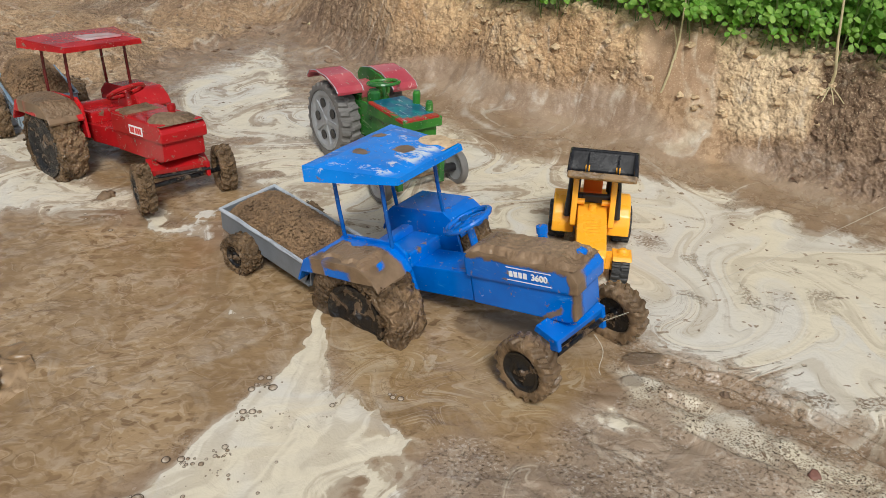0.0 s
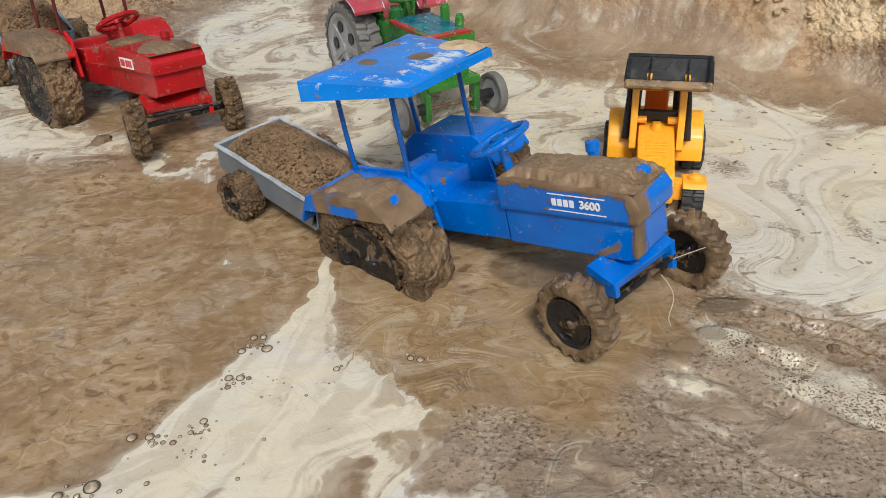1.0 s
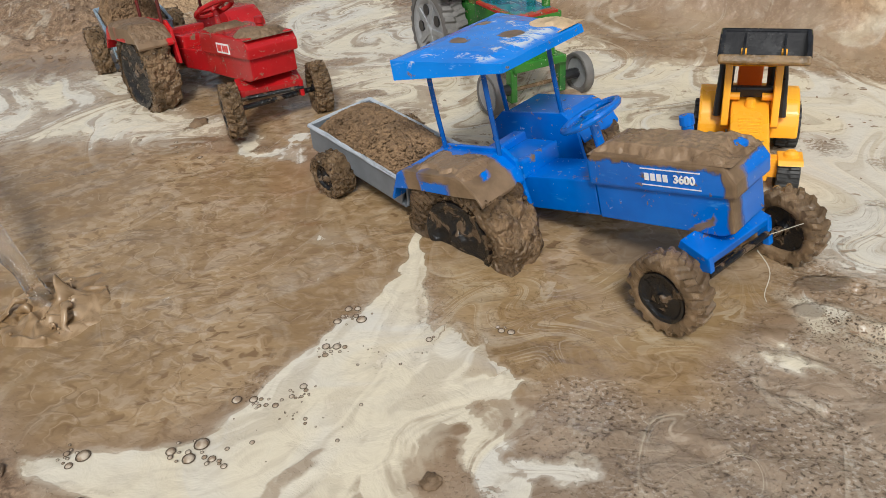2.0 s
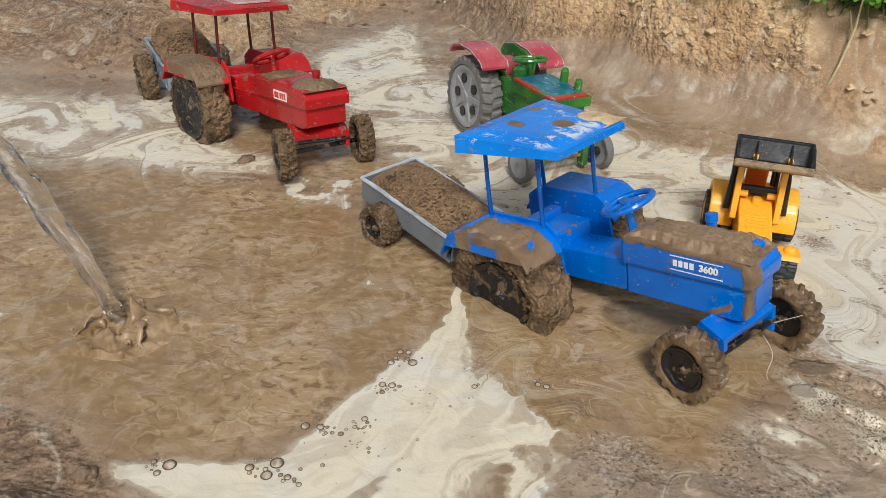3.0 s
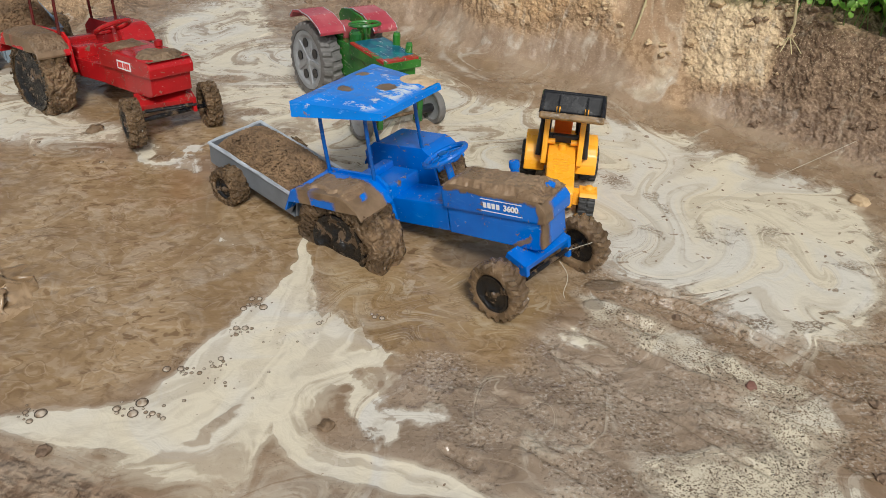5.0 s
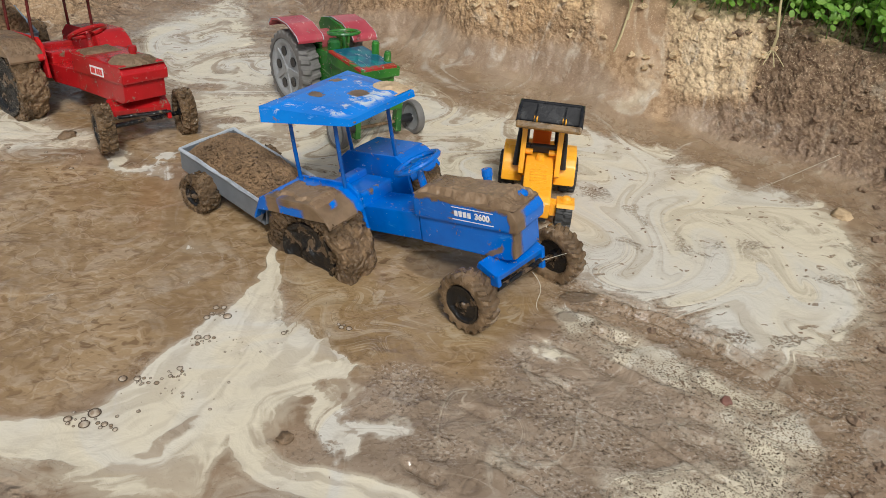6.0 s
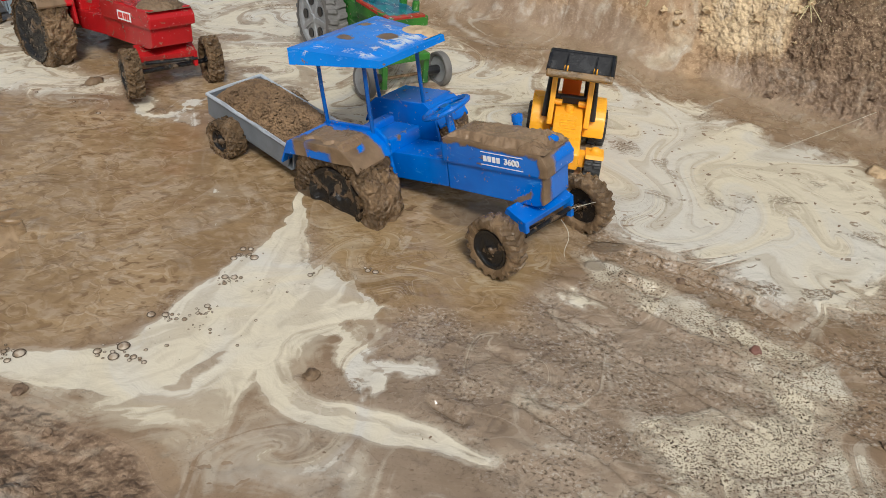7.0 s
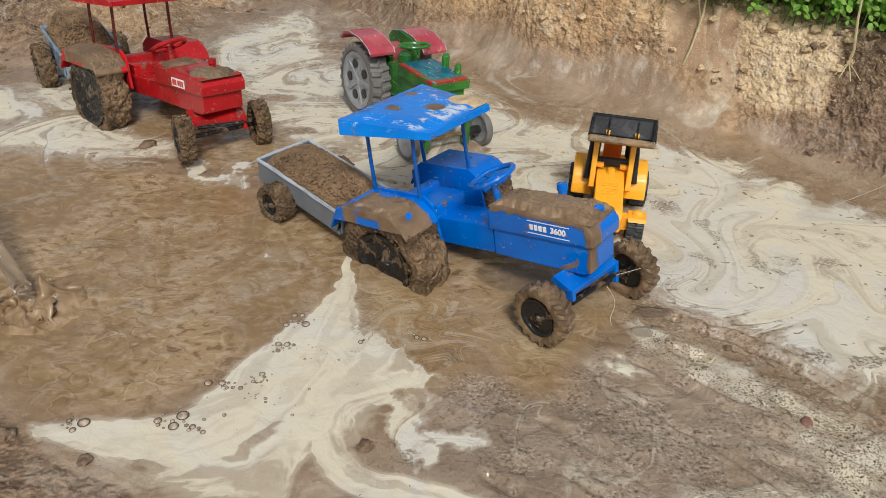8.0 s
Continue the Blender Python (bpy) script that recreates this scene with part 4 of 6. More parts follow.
# ---- wheels ----
def wheel(name, parent, at, R, W, side, tyre_m, rim_m, lugs=16, lug_h=0.1, rim=0.58, slant=0.35, caked=0.004, seed=1, steer=0.0, hub_m=None, spokes=0, tyre_label="", crumbs=0):
    """A toy tractor wheel on the y axis: side is -1 where its outer face looks to -y."""
    bm = bmesh.new()
    lathe(bm, [(R * 0.16, -W * 0.42), (R * 0.2, -W * 0.2), (R * 0.2, W * 0.2), (R * 0.16, W * 0.42)], 14)
    w = part(name, bm, hub_m or rim_m, parent)
    w.matrix_local = pose(*at, 0, 0, steer)
    # tyre: one turned body whose tread rises in slanting lugs on each half
    bm = bmesh.new()
    ri, h = R * rim, W / 2
    flank = [(ri, -0.72), (ri + 0.05 * R, -0.9), (ri + 0.12 * R, -0.98), (R * 0.8, -1.0), (R * 0.87, -0.99)]
    tread = [(R * (0.95 - 0.03 * abs(u) ** 3), u) for u in (-0.93, -0.82, -0.66, -0.5, -0.34, -0.18, -0.06, 0.06, 0.18, 0.34, 0.5, 0.66, 0.82, 0.93)]
    profile = flank + tread + [(r, -u) for r, u in flank[::-1]]
    steps = lugs * (14 if lugs > 2 else 64)
    rings = []
    for k in range(steps):
        a = 2 * math.pi * k / steps
        ring = []
        for r, u in profile:
            if lugs > 2 and r > R * 0.86:
                turn = (lugs * a / (2 * math.pi) + (0.5 if u > 0 else 0.0) - slant * 1.5 * abs(u)) % 1.0
                up = max(0.0, min(1.0, (0.3 - abs(turn - 0.5)) * 9)) * max(0.0, min(1.0, (abs(u) - 0.02) * 12))
                r += lug_h * R * up * (1.0 if r > R * 0.9 else 0.5)
            v = Vector((r * math.cos(a), u * h, r * math.sin(a)))
            if caked:
                o = Vector((seed, seed * 1.7, -seed))
                v += caked * noise.noise_vector(v * 55 + o) + caked * 0.6 * noise.noise_vector(v * 150 - o) + caked * 0.3 * noise.noise_vector(v * 340 + o)
            ring.append(bm.verts.new(v))
        rings.append(ring)
    for i in range(steps):
        a, b = rings[i], rings[(i + 1) % steps]
        for j in range(len(profile)):
            bm.faces.new((a[j], a[(j + 1) % len(profile)], b[(j + 1) % len(profile)], b[j]))
    part("tyre", bm, tyre_m, w, tyre_label, smooth=caked > 0.001)
    if crumbs:
        rng = random.Random(seed * 7 + 1)
        bm = bmesh.new()
        for k in range(crumbs):
            a = rng.uniform(0, 2 * math.pi)
            if k % 2:
                rr, y = R * rng.uniform(rim + 0.06, 0.97), side * h * rng.uniform(0.96, 1.04)
            else:
                rr, y = R * rng.uniform(0.95, 1.01), h * rng.uniform(-0.9, 0.9)
            lump(bm, (rr * math.cos(a), y, rr * math.sin(a)), 0.0008 + 0.0022 * rng.random() ** 2, k * 0.7, 1.0, 1, 0.9)
        tagged(part("caked_mud", bm, tyre_m, w, smooth=True), kind="stuff")
    # rim disc, dished
    bm = bmesh.new()
    o = side
    lathe(bm, [(0.001, o * h * 1.0), (R * 0.1, o * h * 0.99), (R * 0.14, o * h * 0.86), (ri * 0.5, o * h * 0.74), (ri * 0.78, o * h * 0.76), (ri * 0.9, o * h * 0.92), (ri * 1.03, o * h * 0.95), (ri * 1.02, -o * h * 0.5), (0.001, -o * h * 0.4)], 40)
    for k in range(spokes):
        turn = pose(0, 0, 0, 0, 360 * k / spokes, 0)
        block(bm, R * 0.1, ri * 0.98, min(o * h * 0.5, o * h * 0.88), max(o * h * 0.5, o * h * 0.88), -R * 0.07, R * 0.06, 0.001, turn)
    rough_up(bm, 0.0009, 90, seed)
    part("rim", bm, rim_m, w)
    return w


def mud_sheet(name, parent, x0, x1, y0, y1, z, thick, seed, fade=0.25, material=None, cover=0.0, n=44, oval=False, bend=()):
    """A cake of wet mud with a ragged edge lying on a flat top, or draped over one bent along x."""
    if bend:
        at, drop = zip(*bend)
    bm = bmesh.new()
    grid = []
    for i in range(n + 1):
        row = []
        for j in range(n + 1):
            u, v = i / n, j / n
            x, y = x0 + (x1 - x0) * u, y0 + (y1 - y0) * v
            e = min(u, 1 - u, v, 1 - v) / fade
            e = (1 - math.hypot(2 * u - 1, 2 * v - 1)) / fade / 2 if oval else e
            m = e + 0.55 * noise.fractal((x * 38 + seed, y * 38, seed), 1.0, 2.0, 4) + cover
            m = max(0.0, min(1.0, m * 2.4))
            rim = max(0.0, min(1.0, e * 2.2))
            m = m * m * (3 - 2 * m) * rim ** 0.7
            hh = thick * m * (0.75 + 0.4 * noise.noise((x * 19, y * 19, seed)) + 0.12 * noise.noise((x * 60, y * 60, seed)) + 0.12 * noise.noise((x * 210, y * 210, seed)))
            row.append(bm.verts.new((x, y, z + hh - 0.0016 * (1 - m) + (float(np.interp(x, at, drop)) if bend else 0.0))))
        grid.append(row)
    for i in range(n):
        for j in range(n):
            bm.faces.new((grid[i][j], grid[i + 1][j], grid[i + 1][j + 1], grid[i][j + 1]))
    return part(name, bm, material or M_HOODMUD, parent, "caked brown mud", smooth=True)


def words(name, text, parent, m, size, material):
    """Raised lettering as a mesh."""
    cu = bpy.data.curves.new(name, "FONT")
    cu.body, cu.size, cu.extrude, cu.align_x, cu.align_y = text, size, 0.0004, "CENTER", "CENTER"
    cu.offset = size * 0.027
    tmp = bpy.data.objects.new(name, cu)
    me = bpy.data.meshes.new_from_object(tmp)
    bpy.data.objects.remove(tmp)
    me.materials.append(material)
    ob = new(name, me)
    ob.parent = parent
    ob.matrix_local = m
    return ob


# ---- roofed toy tractors ----
def rest(x, y, heading, pitch, lean, lift, pivot_z):
    """The pose of a vehicle whose nose is its origin, tipped about its rear axle."""
    return pose(x, y, 0, 0, 0, heading) @ pose(-0.27, 0, pivot_z + lift) @ pose(0, 0, 0, 0, -pitch, 0) @ pose(0, 0, 0, lean, 0, 0) @ pose(0.27, 0, -pivot_z)


# how a fender top falls off towards its front
FENDER_BEND = ((-0.345, -0.034), (-0.325, -0.004), (-0.316, 0.0), (-0.236, 0.0), (-0.228, -0.003), (-0.214, -0.014), (-0.206, -0.027))


def fender(s, z, y_in=0.05, y_out=0.106):
    """A bent sheet fender; s is +1 or -1 for its side. Flat on top, bent down before and behind, with an outer skirt."""
    bm = bmesh.new()
    t = 0.0035
    line = [(x, z + fall) for x, fall in FENDER_BEND]
    outline = line + [(x * 0.985 - 0.004, zz - t) for x, zz in line[::-1]]
    ya, yb = sorted((s * y_in, s * y_out))
    slab(bm, outline, ya, yb, 0.0012)
    skirt = [(-0.336, z - 0.022), (-0.322, z - 0.003), (-0.236, z - 0.002), (-0.226, z - 0.006), (-0.21, z - 0.02), (-0.24, z - 0.021), (-0.30, z - 0.02)]
    yc, yd = sorted((s * (y_out - 0.003), s * (y_out + 0.0005)))
    slab(bm, skirt, yc, yd, 0.0006)
    ye, yf = sorted((s * (y_in - 0.004), s * (y_in + 0.0005)))
    inner = [(-0.335, z - 0.012), (-0.315, z + 0.003), (-0.228, z + 0.004), (-0.213, z - 0.008), (-0.205, z - 0.06), (-0.335, z - 0.06)]
    slab(bm, inner, ye, yf, 0.0008)
    return bm


def roof_shell(xr, xf, wr, wf, z, hr, hf):
    """A shallow tin canopy: deeper rim behind than in front, top crowned a little."""
    bm = bmesh.new()
    n = 12
    top = []
    for i in range(n + 1):
        row = []
        u = i / n
        for j in range(n + 1):
            v = j / n
            w = wr + (wf - wr) * u
            x, y = xr + (xf - xr) * u, -w + 2 * w * v
            edge = min(1, 6 * min(v, 1 - v)) * min(1, 6 * min(u, 1 - u))
            row.append(bm.verts.new((x, y * 0.975, z + hr + (hf - hr) * u + 0.004 * edge + 0.0012 * noise.noise((x * 40, y * 40, 2)))))
        top.append(row)
    base = []
    ring = [(i, 0) for i in range(n)] + [(n, j) for j in range(n)] + [(i, n) for i in range(n, 0, -1)] + [(0, j) for j in range(n, 0, -1)]
    for i, j in ring:
        u, v = i / n, j / n
        w = wr + (wf - wr) * u
        base.append(bm.verts.new((xr + (xf - xr) * u, -w + 2 * w * v, z + 0.0008 * noise.noise((i, j, 5)))))
    for i in range(n):
        for j in range(n):
            bm.faces.new((top[i][j], top[i + 1][j], top[i + 1][j + 1], top[i][j + 1]))
    k = len(ring)
    for a in range(k):
        (i0, j0), (i1, j1) = ring[a], ring[(a + 1) % k]
        bm.faces.new((base[a], base[(a + 1) % k], top[i1][j1], top[i0][j0]))
    bm.faces.new(base[::-1])
    return bm


def tractor(name, m, label, d, body, roof_m, post_m, near_rim, tyre_rear, tyre_front, seed):
    t = thing(name, m, label, "toy tractor")
    w, zb, zl, zt, xr = d["wh"], d["zb"], d["zl"], d["zt"], d["xr"]
    # engine block with an overhanging bonnet
    bm = bmesh.new()
    slab(bm, [(0, zb + 0.004), (-0.012, zb), (xr, zb), (xr, zl), (0, zl)], -w + 0.002, w - 0.002, 0.0015)
    part("engine_block", bm, d["hood_m"], t)
    bm = bmesh.new()
    slab(bm, [(0.006, zl - 0.001), (0.007, zl + 0.014), (-0.002, zt), (xr + 0.004, zt + 0.003), (xr - 0.004, zt - 0.006), (xr - 0.004, zl - 0.003)], -w - 0.002, w + 0.002, 0.003)
    part("bonnet", bm, d["hood_m"], t)
    # gearbox under the driver
    bm = bmesh.new()
    slab(bm, [(xr - 0.002, zb), (-0.225, zb - 0.003), (-0.245, zb + 0.01), (-0.335, zb + 0.012), (-0.335, zl - 0.008), (-0.22, zl - 0.006), (xr - 0.002, zl - 0.002)], -w + 0.004, w - 0.004, 0.0015)
    part("gearbox", bm, body, t)
    # seat
    bm = bmesh.new()
    block(bm, -0.268, -0.225, -0.03, 0.03, zl - 0.008, zl + 0.012, 0.003)
    block(bm, -0.285, -0.268, -0.03, 0.03, zl - 0.008, zl + 0.02, 0.003)
    part("seat", bm, body, t)
    # fenders with posts and roof
    fz = d["pzb"]
    for s in (-1, 1):
        part("fender", fender(s, fz, y_out=d["fender_y"]), d["fender_m"] if s < 0 else body, t)
    for x in (d["px_r"], d["px_f"]):
        for s in (-1, 1):
            bm = bmesh.new()
            rod(bm, [(x, s * d["pw"], fz - 0.006), (x - 0.001, s * (d["pw"] - 0.001), fz + 0.04), (x, s * (d["pw"] - 0.002), d["rz"] + 0.006)], 0.0026, 8)
            part("post", bm, post_m, t)
    part("roof", roof_shell(d["rxr"], d["rxf"], d["rwr"], d["rwf"], d["rz"], d["hr"], d["hf"]), roof_m, t, d.get("roof_label", ""))
    # steering wheel
    sx, sz = -0.152, zt + 0.026
    bm = bmesh.new()
    rod(bm, [(sx + 0.008, 0, zt - 0.012), (sx + 0.002, 0, sz - 0.008), (sx, 0, sz)], 0.005, 10, 0.004)
    part("steering_column", bm, body, t)
    bm = bmesh.new()
    lathe(bm, [(0.0285 + 0.0042 * math.cos(a), 0.0036 * math.sin(a)) for a in (2 * math.pi * k / 8 for k in range(8))], 32)
    for k in range(3):
        block(bm, 0.0, 0.026, -0.0015, 0.0015, -0.005, 0.005, 0.0006, pose(0, 0, 0, 0, 120 * k + 20, 0))
    lathe(bm, [(0.0005, -0.003), (0.007, -0.003), (0.007, 0.003), (0.0005, 0.003)], 16)
    bmesh.ops.transform(bm, matrix=pose(sx, 0, sz, d["lean"], d["tilt"], 0) @ pose(0, 0, 0, 90, 0, 0), verts=bm.verts)
    part("steering_wheel", bm, body, t)
    # exhaust stub and filler cap
    bm = bmesh.new()
    lathe(bm, [(0.0005, 0), (0.0055, 0), (0.0055, 0.014), (0.0068, 0.015), (0.0066, 0.023), (0.0005, 0.025)], 14)
    bmesh.ops.transform(bm, matrix=pose(*d["exhaust"], 90, 0, 0), verts=bm.verts)
    part("exhaust_stub", bm, body, t)
    bm = bmesh.new()
    lathe(bm, [(0.0005, 0), (0.0085, 0), (0.0085, 0.006), (0.004, 0.009), (0.0005, 0.009)], 14)
    bmesh.ops.transform(bm, matrix=pose(-0.012, 0.012, zt - 0.002, 90, 0, 0), verts=bm.verts)
    part("filler_cap", bm, body, t)
    # front axle
    az = d["az"] + 0.042
    bm = bmesh.new()
    pivot = pose(-0.012, 0, 0, 0, 0, d["steer"] * 0.8) @ pose(0.012, 0, 0)
    slab(bm, [(-0.008, zb - 0.019), (-0.006, zb - 0.011), (-0.034, zb + 0.002), (-0.038, zb - 0.006)], -0.05, 0.04, 0.001, pivot)
    part("front_axle_beam", bm, body, t)
    for s in (-1, 1):
        bm = bmesh.new()
        block(bm, -0.018, -0.006, s * 0.042 - 0.0075, s * 0.042 - 0.0015, az + (0.006 if s < 0 else -0.008), zb - 0.01, 0.001, pivot)
        part("axle_leg", bm, body, t)
    bm = bmesh.new()
    rod(bm, d["front"], 0.004, 8)
    rod(bm, [pivot @ Vector((-0.008, y, az + 0.004)) for y in (-0.05, 0.04)], 0.003, 8)
    part("axle_rod", bm, M_DISC, t)
    # wheels
    for s in (-1, 1):
        wheel("front_wheel", t, d["front"][0 if s < 0 else 1], 0.0365, 0.026, s, tyre_front, M_DISC, 17, 0.1, 0.64, 0.34, 0.0009, seed + s, d["steer"], tyre_label="small tractor tyre smeared with mud")
        wheel("rear_wheel", t, (-0.262, s * d["rear_y"], d["rear_z"]), d["rear_r"], d["rear_w"], s, tyre_rear, near_rim, 15, 0.05, d["rim"], 0.5, 0.0024, seed + 5 * s, crumbs=260, tyre_label="large tractor tyre thickly caked in mud")
    bm = bmesh.new()
    rod(bm, [(-0.262, -0.08, d["rear_z"]), (-0.262, 0.08, d["rear_z"])], 0.006, 8)
    part("rear_axle", bm, M_HALFMUD, t)
    return t


BLUE = dict(tilt=-20, lean=7, rim=0.57, hood_m=M_BLUE_HOOD, fender_m=M_BLUE_FENDER, wh=0.0291, zb=0.015, zl=0.054, zt=0.082, xr=-0.1375, px_r=-0.311, px_f=-0.2312, pw=0.0514, pzb=0.085, rxr=-0.3248, rxf=-0.1927, rwr=0.0843, rwf=0.062, rz=0.171,
            ax=-0.0098, aw=0.079, az=-0.058, rear_z=0.008, rear_y=0.083, rear_r=0.0755, rear_w=0.053, fender_y=0.1135, front=((-0.032, -0.083, -0.013), (-0.005, 0.074, -0.024)), steer=-9, hr=0.02, hf=0.008, exhaust=(-0.066, 0.025, 0.079), roof_label="scuffed blue tin canopy with dried mud spots")
M_BT = rest(0.155, 0.7145, -36.7, 11.5, 0, 0.0015, 0.2)
blue = tractor("blue_tractor", M_BT, "bright blue model tractor with canopy, caked in wet mud", BLUE, M_BLUE, M_ROOF, M_POST, M_DISC, M_TYREMUD, M_HALFMUD, 4)
mud_sheet("mud_cake", blue, -0.14, 0.004, -0.0305, 0.026, 0.0835, 0.0125, 3.1, 0.34, cover=0.12, n=90)
mud_sheet("mud_cake", blue, -0.312, -0.222, -0.113, -0.056, 0.0852, 0.0042, 7.7, 0.4, cover=-0.1, n=80, bend=FENDER_BEND)
mud_sheet("roof_mud", blue, -0.258, -0.196, 0.028, 0.072, 0.1825, 0.006, 1.7, 0.4, material=M_CLOD, oval=True, cover=0.2)
words("lettering", "3600", blue, pose(-0.0395, -0.0316, 0.0665, 90, 0, 0), 0.0104, M_WHITE)
for k in range(4):
    bm = bmesh.new()
    block(bm, -0.0785 + 0.0062 * k, -0.0741 + 0.0062 * k, -0.0318, -0.0311, 0.0631, 0.0699, 0)
    part("name_bar", bm, M_WHITE, blue)
for dz in (0.0078, -0.0078):
    bm = bmesh.new()
    block(bm, -0.082, -0.024, -0.0318, -0.0311, 0.0665 + dz - 0.0004, 0.0665 + dz + 0.0004, 0)
    part("lettering_line", bm, M_WHITE, blue)

RED = dict(tilt=-26, lean=4, rim=0.72, hood_m=M_RED, fender_m=M_RED_FENDER, wh=0.0375, zb=0.0225, zl=0.0557, zt=0.0822, xr=-0.1361, px_r=-0.3178, px_f=-0.2328, pw=0.0526, pzb=0.092, rxr=-0.322, rxf=-0.199, rwr=0.0869, rwf=0.066, rz=0.1714,
           ax=-0.0093, aw=0.0724, az=-0.0455, rear_z=0.018, rear_y=0.081, rear_r=0.07, rear_w=0.046, fender_y=0.108, front=((-0.012, -0.07, -0.009), (-0.008, 0.07, -0.009)), steer=-20, hr=0.016, hf=0.008, exhaust=(-0.042, 0.012, 0.078), roof_label="red tin canopy with a worn whitish sticker")
M_RT = rest(-0.379, 1.093, -40.0, 5.98, -5.5, 0.0207, 0.05)
red = tractor("red_tractor", M_RT, "red model farm tractor with canopy standing in foamy mud", RED, M_RED, M_RED, M_REDPOST, M_DISC, M_TYREMUD, M_TYREMUD, 11)
mud_sheet("mud_cake", red, -0.138, -0.095, -0.04, 0.03, 0.0838, 0.0065, 13.1, 0.35, cover=0.12, material=M_MUD)
mud_sheet("mud_cake", red, -0.055, 0.006, -0.039, 0.038, 0.0822, 0.0095, 15.3, 0.3, oval=True, n=60, cover=0.3, material=M_MUD)
mud_sheet("mud_cake", red, -0.33, -0.208, -0.108, -0.05, 0.092, 0.006, 17.7, 0.25, cover=0.3, material=M_MUD, n=70, bend=FENDER_BEND)
bm = bmesh.new()
block(bm, -0.285, -0.215, -0.02, 0.04, 0.1845, 0.1875, 0.0004)
part("roof_sticker", bm, paint("worn_sticker", (0.6, 0.5, 0.52), (0.5, 0.1, 0.12), (0.8, 0.75, 0.72), 0.3, 1.0), red, "worn whitish sticker")
bm = bmesh.new()
block(bm, -0.084, -0.046, -0.0402, -0.0394, 0.0585, 0.0725, 0)
part("name_plate", bm, M_WHITE, red, "small white sticker")
for k, (a, b) in enumerate([(-0.081, -0.075), (-0.074, -0.069), (-0.0655, -0.061), (-0.0595, -0.055), (-0.0535, -0.049)]):
    bm = bmesh.new()
    block(bm, a, b, -0.0406, -0.0401, 0.061, 0.07, 0)
    part("sticker_bar", bm, M_LABELRED, red)


# ---- loaded trailers ----
def soil_heap(name, m, L, W, h, seed, label, n=54):
    """Loose soil heaped in a trailer box, with many crumbs."""
    bm = bmesh.new()
    g = []
    for i in range(n + 1):
        row = []
        for j in range(n + 1):
            u, v = 2 * i / n - 1, 2 * j / n - 1
            x, y = u * L / 2, v * W / 2
            k = max(0, 1 - abs(u) ** 4.5) * max(0, 1 - abs(v) ** 3.5)
            z = h * k * (0.9 + 0.25 * noise.noise((x * 25, y * 25, seed))) + 0.0035 * noise.noise((x * 150, y * 150, seed)) + 0.002 * noise.noise((x * 340, y * 340, seed))
            row.append(bm.verts.new((x, y, z)))
        g.append(row)
    for i in range(n):
        for j in range(n):
            bm.faces.new((g[i][j], g[i + 1][j], g[i + 1][j + 1], g[i][j + 1]))
    rng = random.Random(seed)
    for k in range(4200):
        u, v = rng.uniform(-0.93, 0.93), rng.uniform(-0.93, 0.93)
        z = h * max(0, 1 - abs(u) ** 4.5) * max(0, 1 - abs(v) ** 3.5)
        lump(bm, (u * L / 2, v * W / 2, z + 0.0005), 0.0008 + 0.0019 * rng.random() ** 1.5, k * 0.37, 0.8, 1, 0.5)
    ob = part(name, bm, M_SOIL, None, label)
    ob.matrix_world = m
    return tagged(ob, label, "soil", kind="stuff")


def trailer(name, m, L, W, z0, z1, label, body, rim_m, wheel_x, wheel_y, wheel_r, seed):
    t = thing(name, m, label, "toy trailer")
    sides = [("side_panel", -1), ("side_panel", 1)]
    for nm, s in sides:
        bm = bmesh.new()
        y = s * W / 2
        slab(bm, [(-L / 2, z0), (L / 2 - 0.01, z0), (L / 2, z1), (-L / 2, z1)], min(y, y - s * 0.003), max(y, y - s * 0.003), 0.0008)
        part(nm, bm, body, t)
    for nm, x in (("tail_panel", -L / 2), ("front_panel", L / 2 - 0.003)):
        bm = bmesh.new()
        block(bm, x, x + 0.003, -W / 2 + 0.003, W / 2 - 0.003, z0, z1, 0.0006)
        part(nm, bm, body, t)
    bm = bmesh.new()
    block(bm, -L / 2 + 0.002, L / 2 - 0.004, -W / 2 + 0.002, W / 2 - 0.002, z0 - 0.003, z0 + 0.001, 0.0005)
    part("floor_panel", bm, body, t)
    bm = bmesh.new()
    ring = [(-L / 2, -W / 2, z1), (L / 2, -W / 2, z1), (L / 2, W / 2, z1), (-L / 2, W / 2, z1)]
    for a, b in zip(ring, ring[1:] + ring[:1]):
        rod(bm, [a, tuple((p + q) / 2 for p, q in zip(a, b)), b], 0.0024, 8)
    bmesh.ops.subdivide_edges(bm, edges=bm.edges[:], cuts=6)
    rough_up(bm, 0.0014, 90, seed)
    part("rim", bm, rim_m, t, "whitish rolled edge")
    bm = bmesh.new()
    rod(bm, [(L / 2 - 0.01, 0, z0), (L / 2 + 0.05, 0, z0 - 0.004)], 0.004, 8)
    part("drawbar", bm, M_HALFMUD, t)
    bm = bmesh.new()
    rod(bm, [(wheel_x, -wheel_y, wheel_r * 0.75), (wheel_x, wheel_y, wheel_r * 0.75)], 0.004, 8)
    part("axle", bm, M_HALFMUD, t)
    for s in (-1, 1):
        wheel("wheel", t, (wheel_x, s * wheel_y, wheel_r * 0.72), wheel_r, 0.03, s, M_TYREMUD, M_DISC, 13, 0.06, 0.5, 0.4, 0.002, seed + s, crumbs=120, tyre_label="trailer tyre thickly caked in mud")
    return t


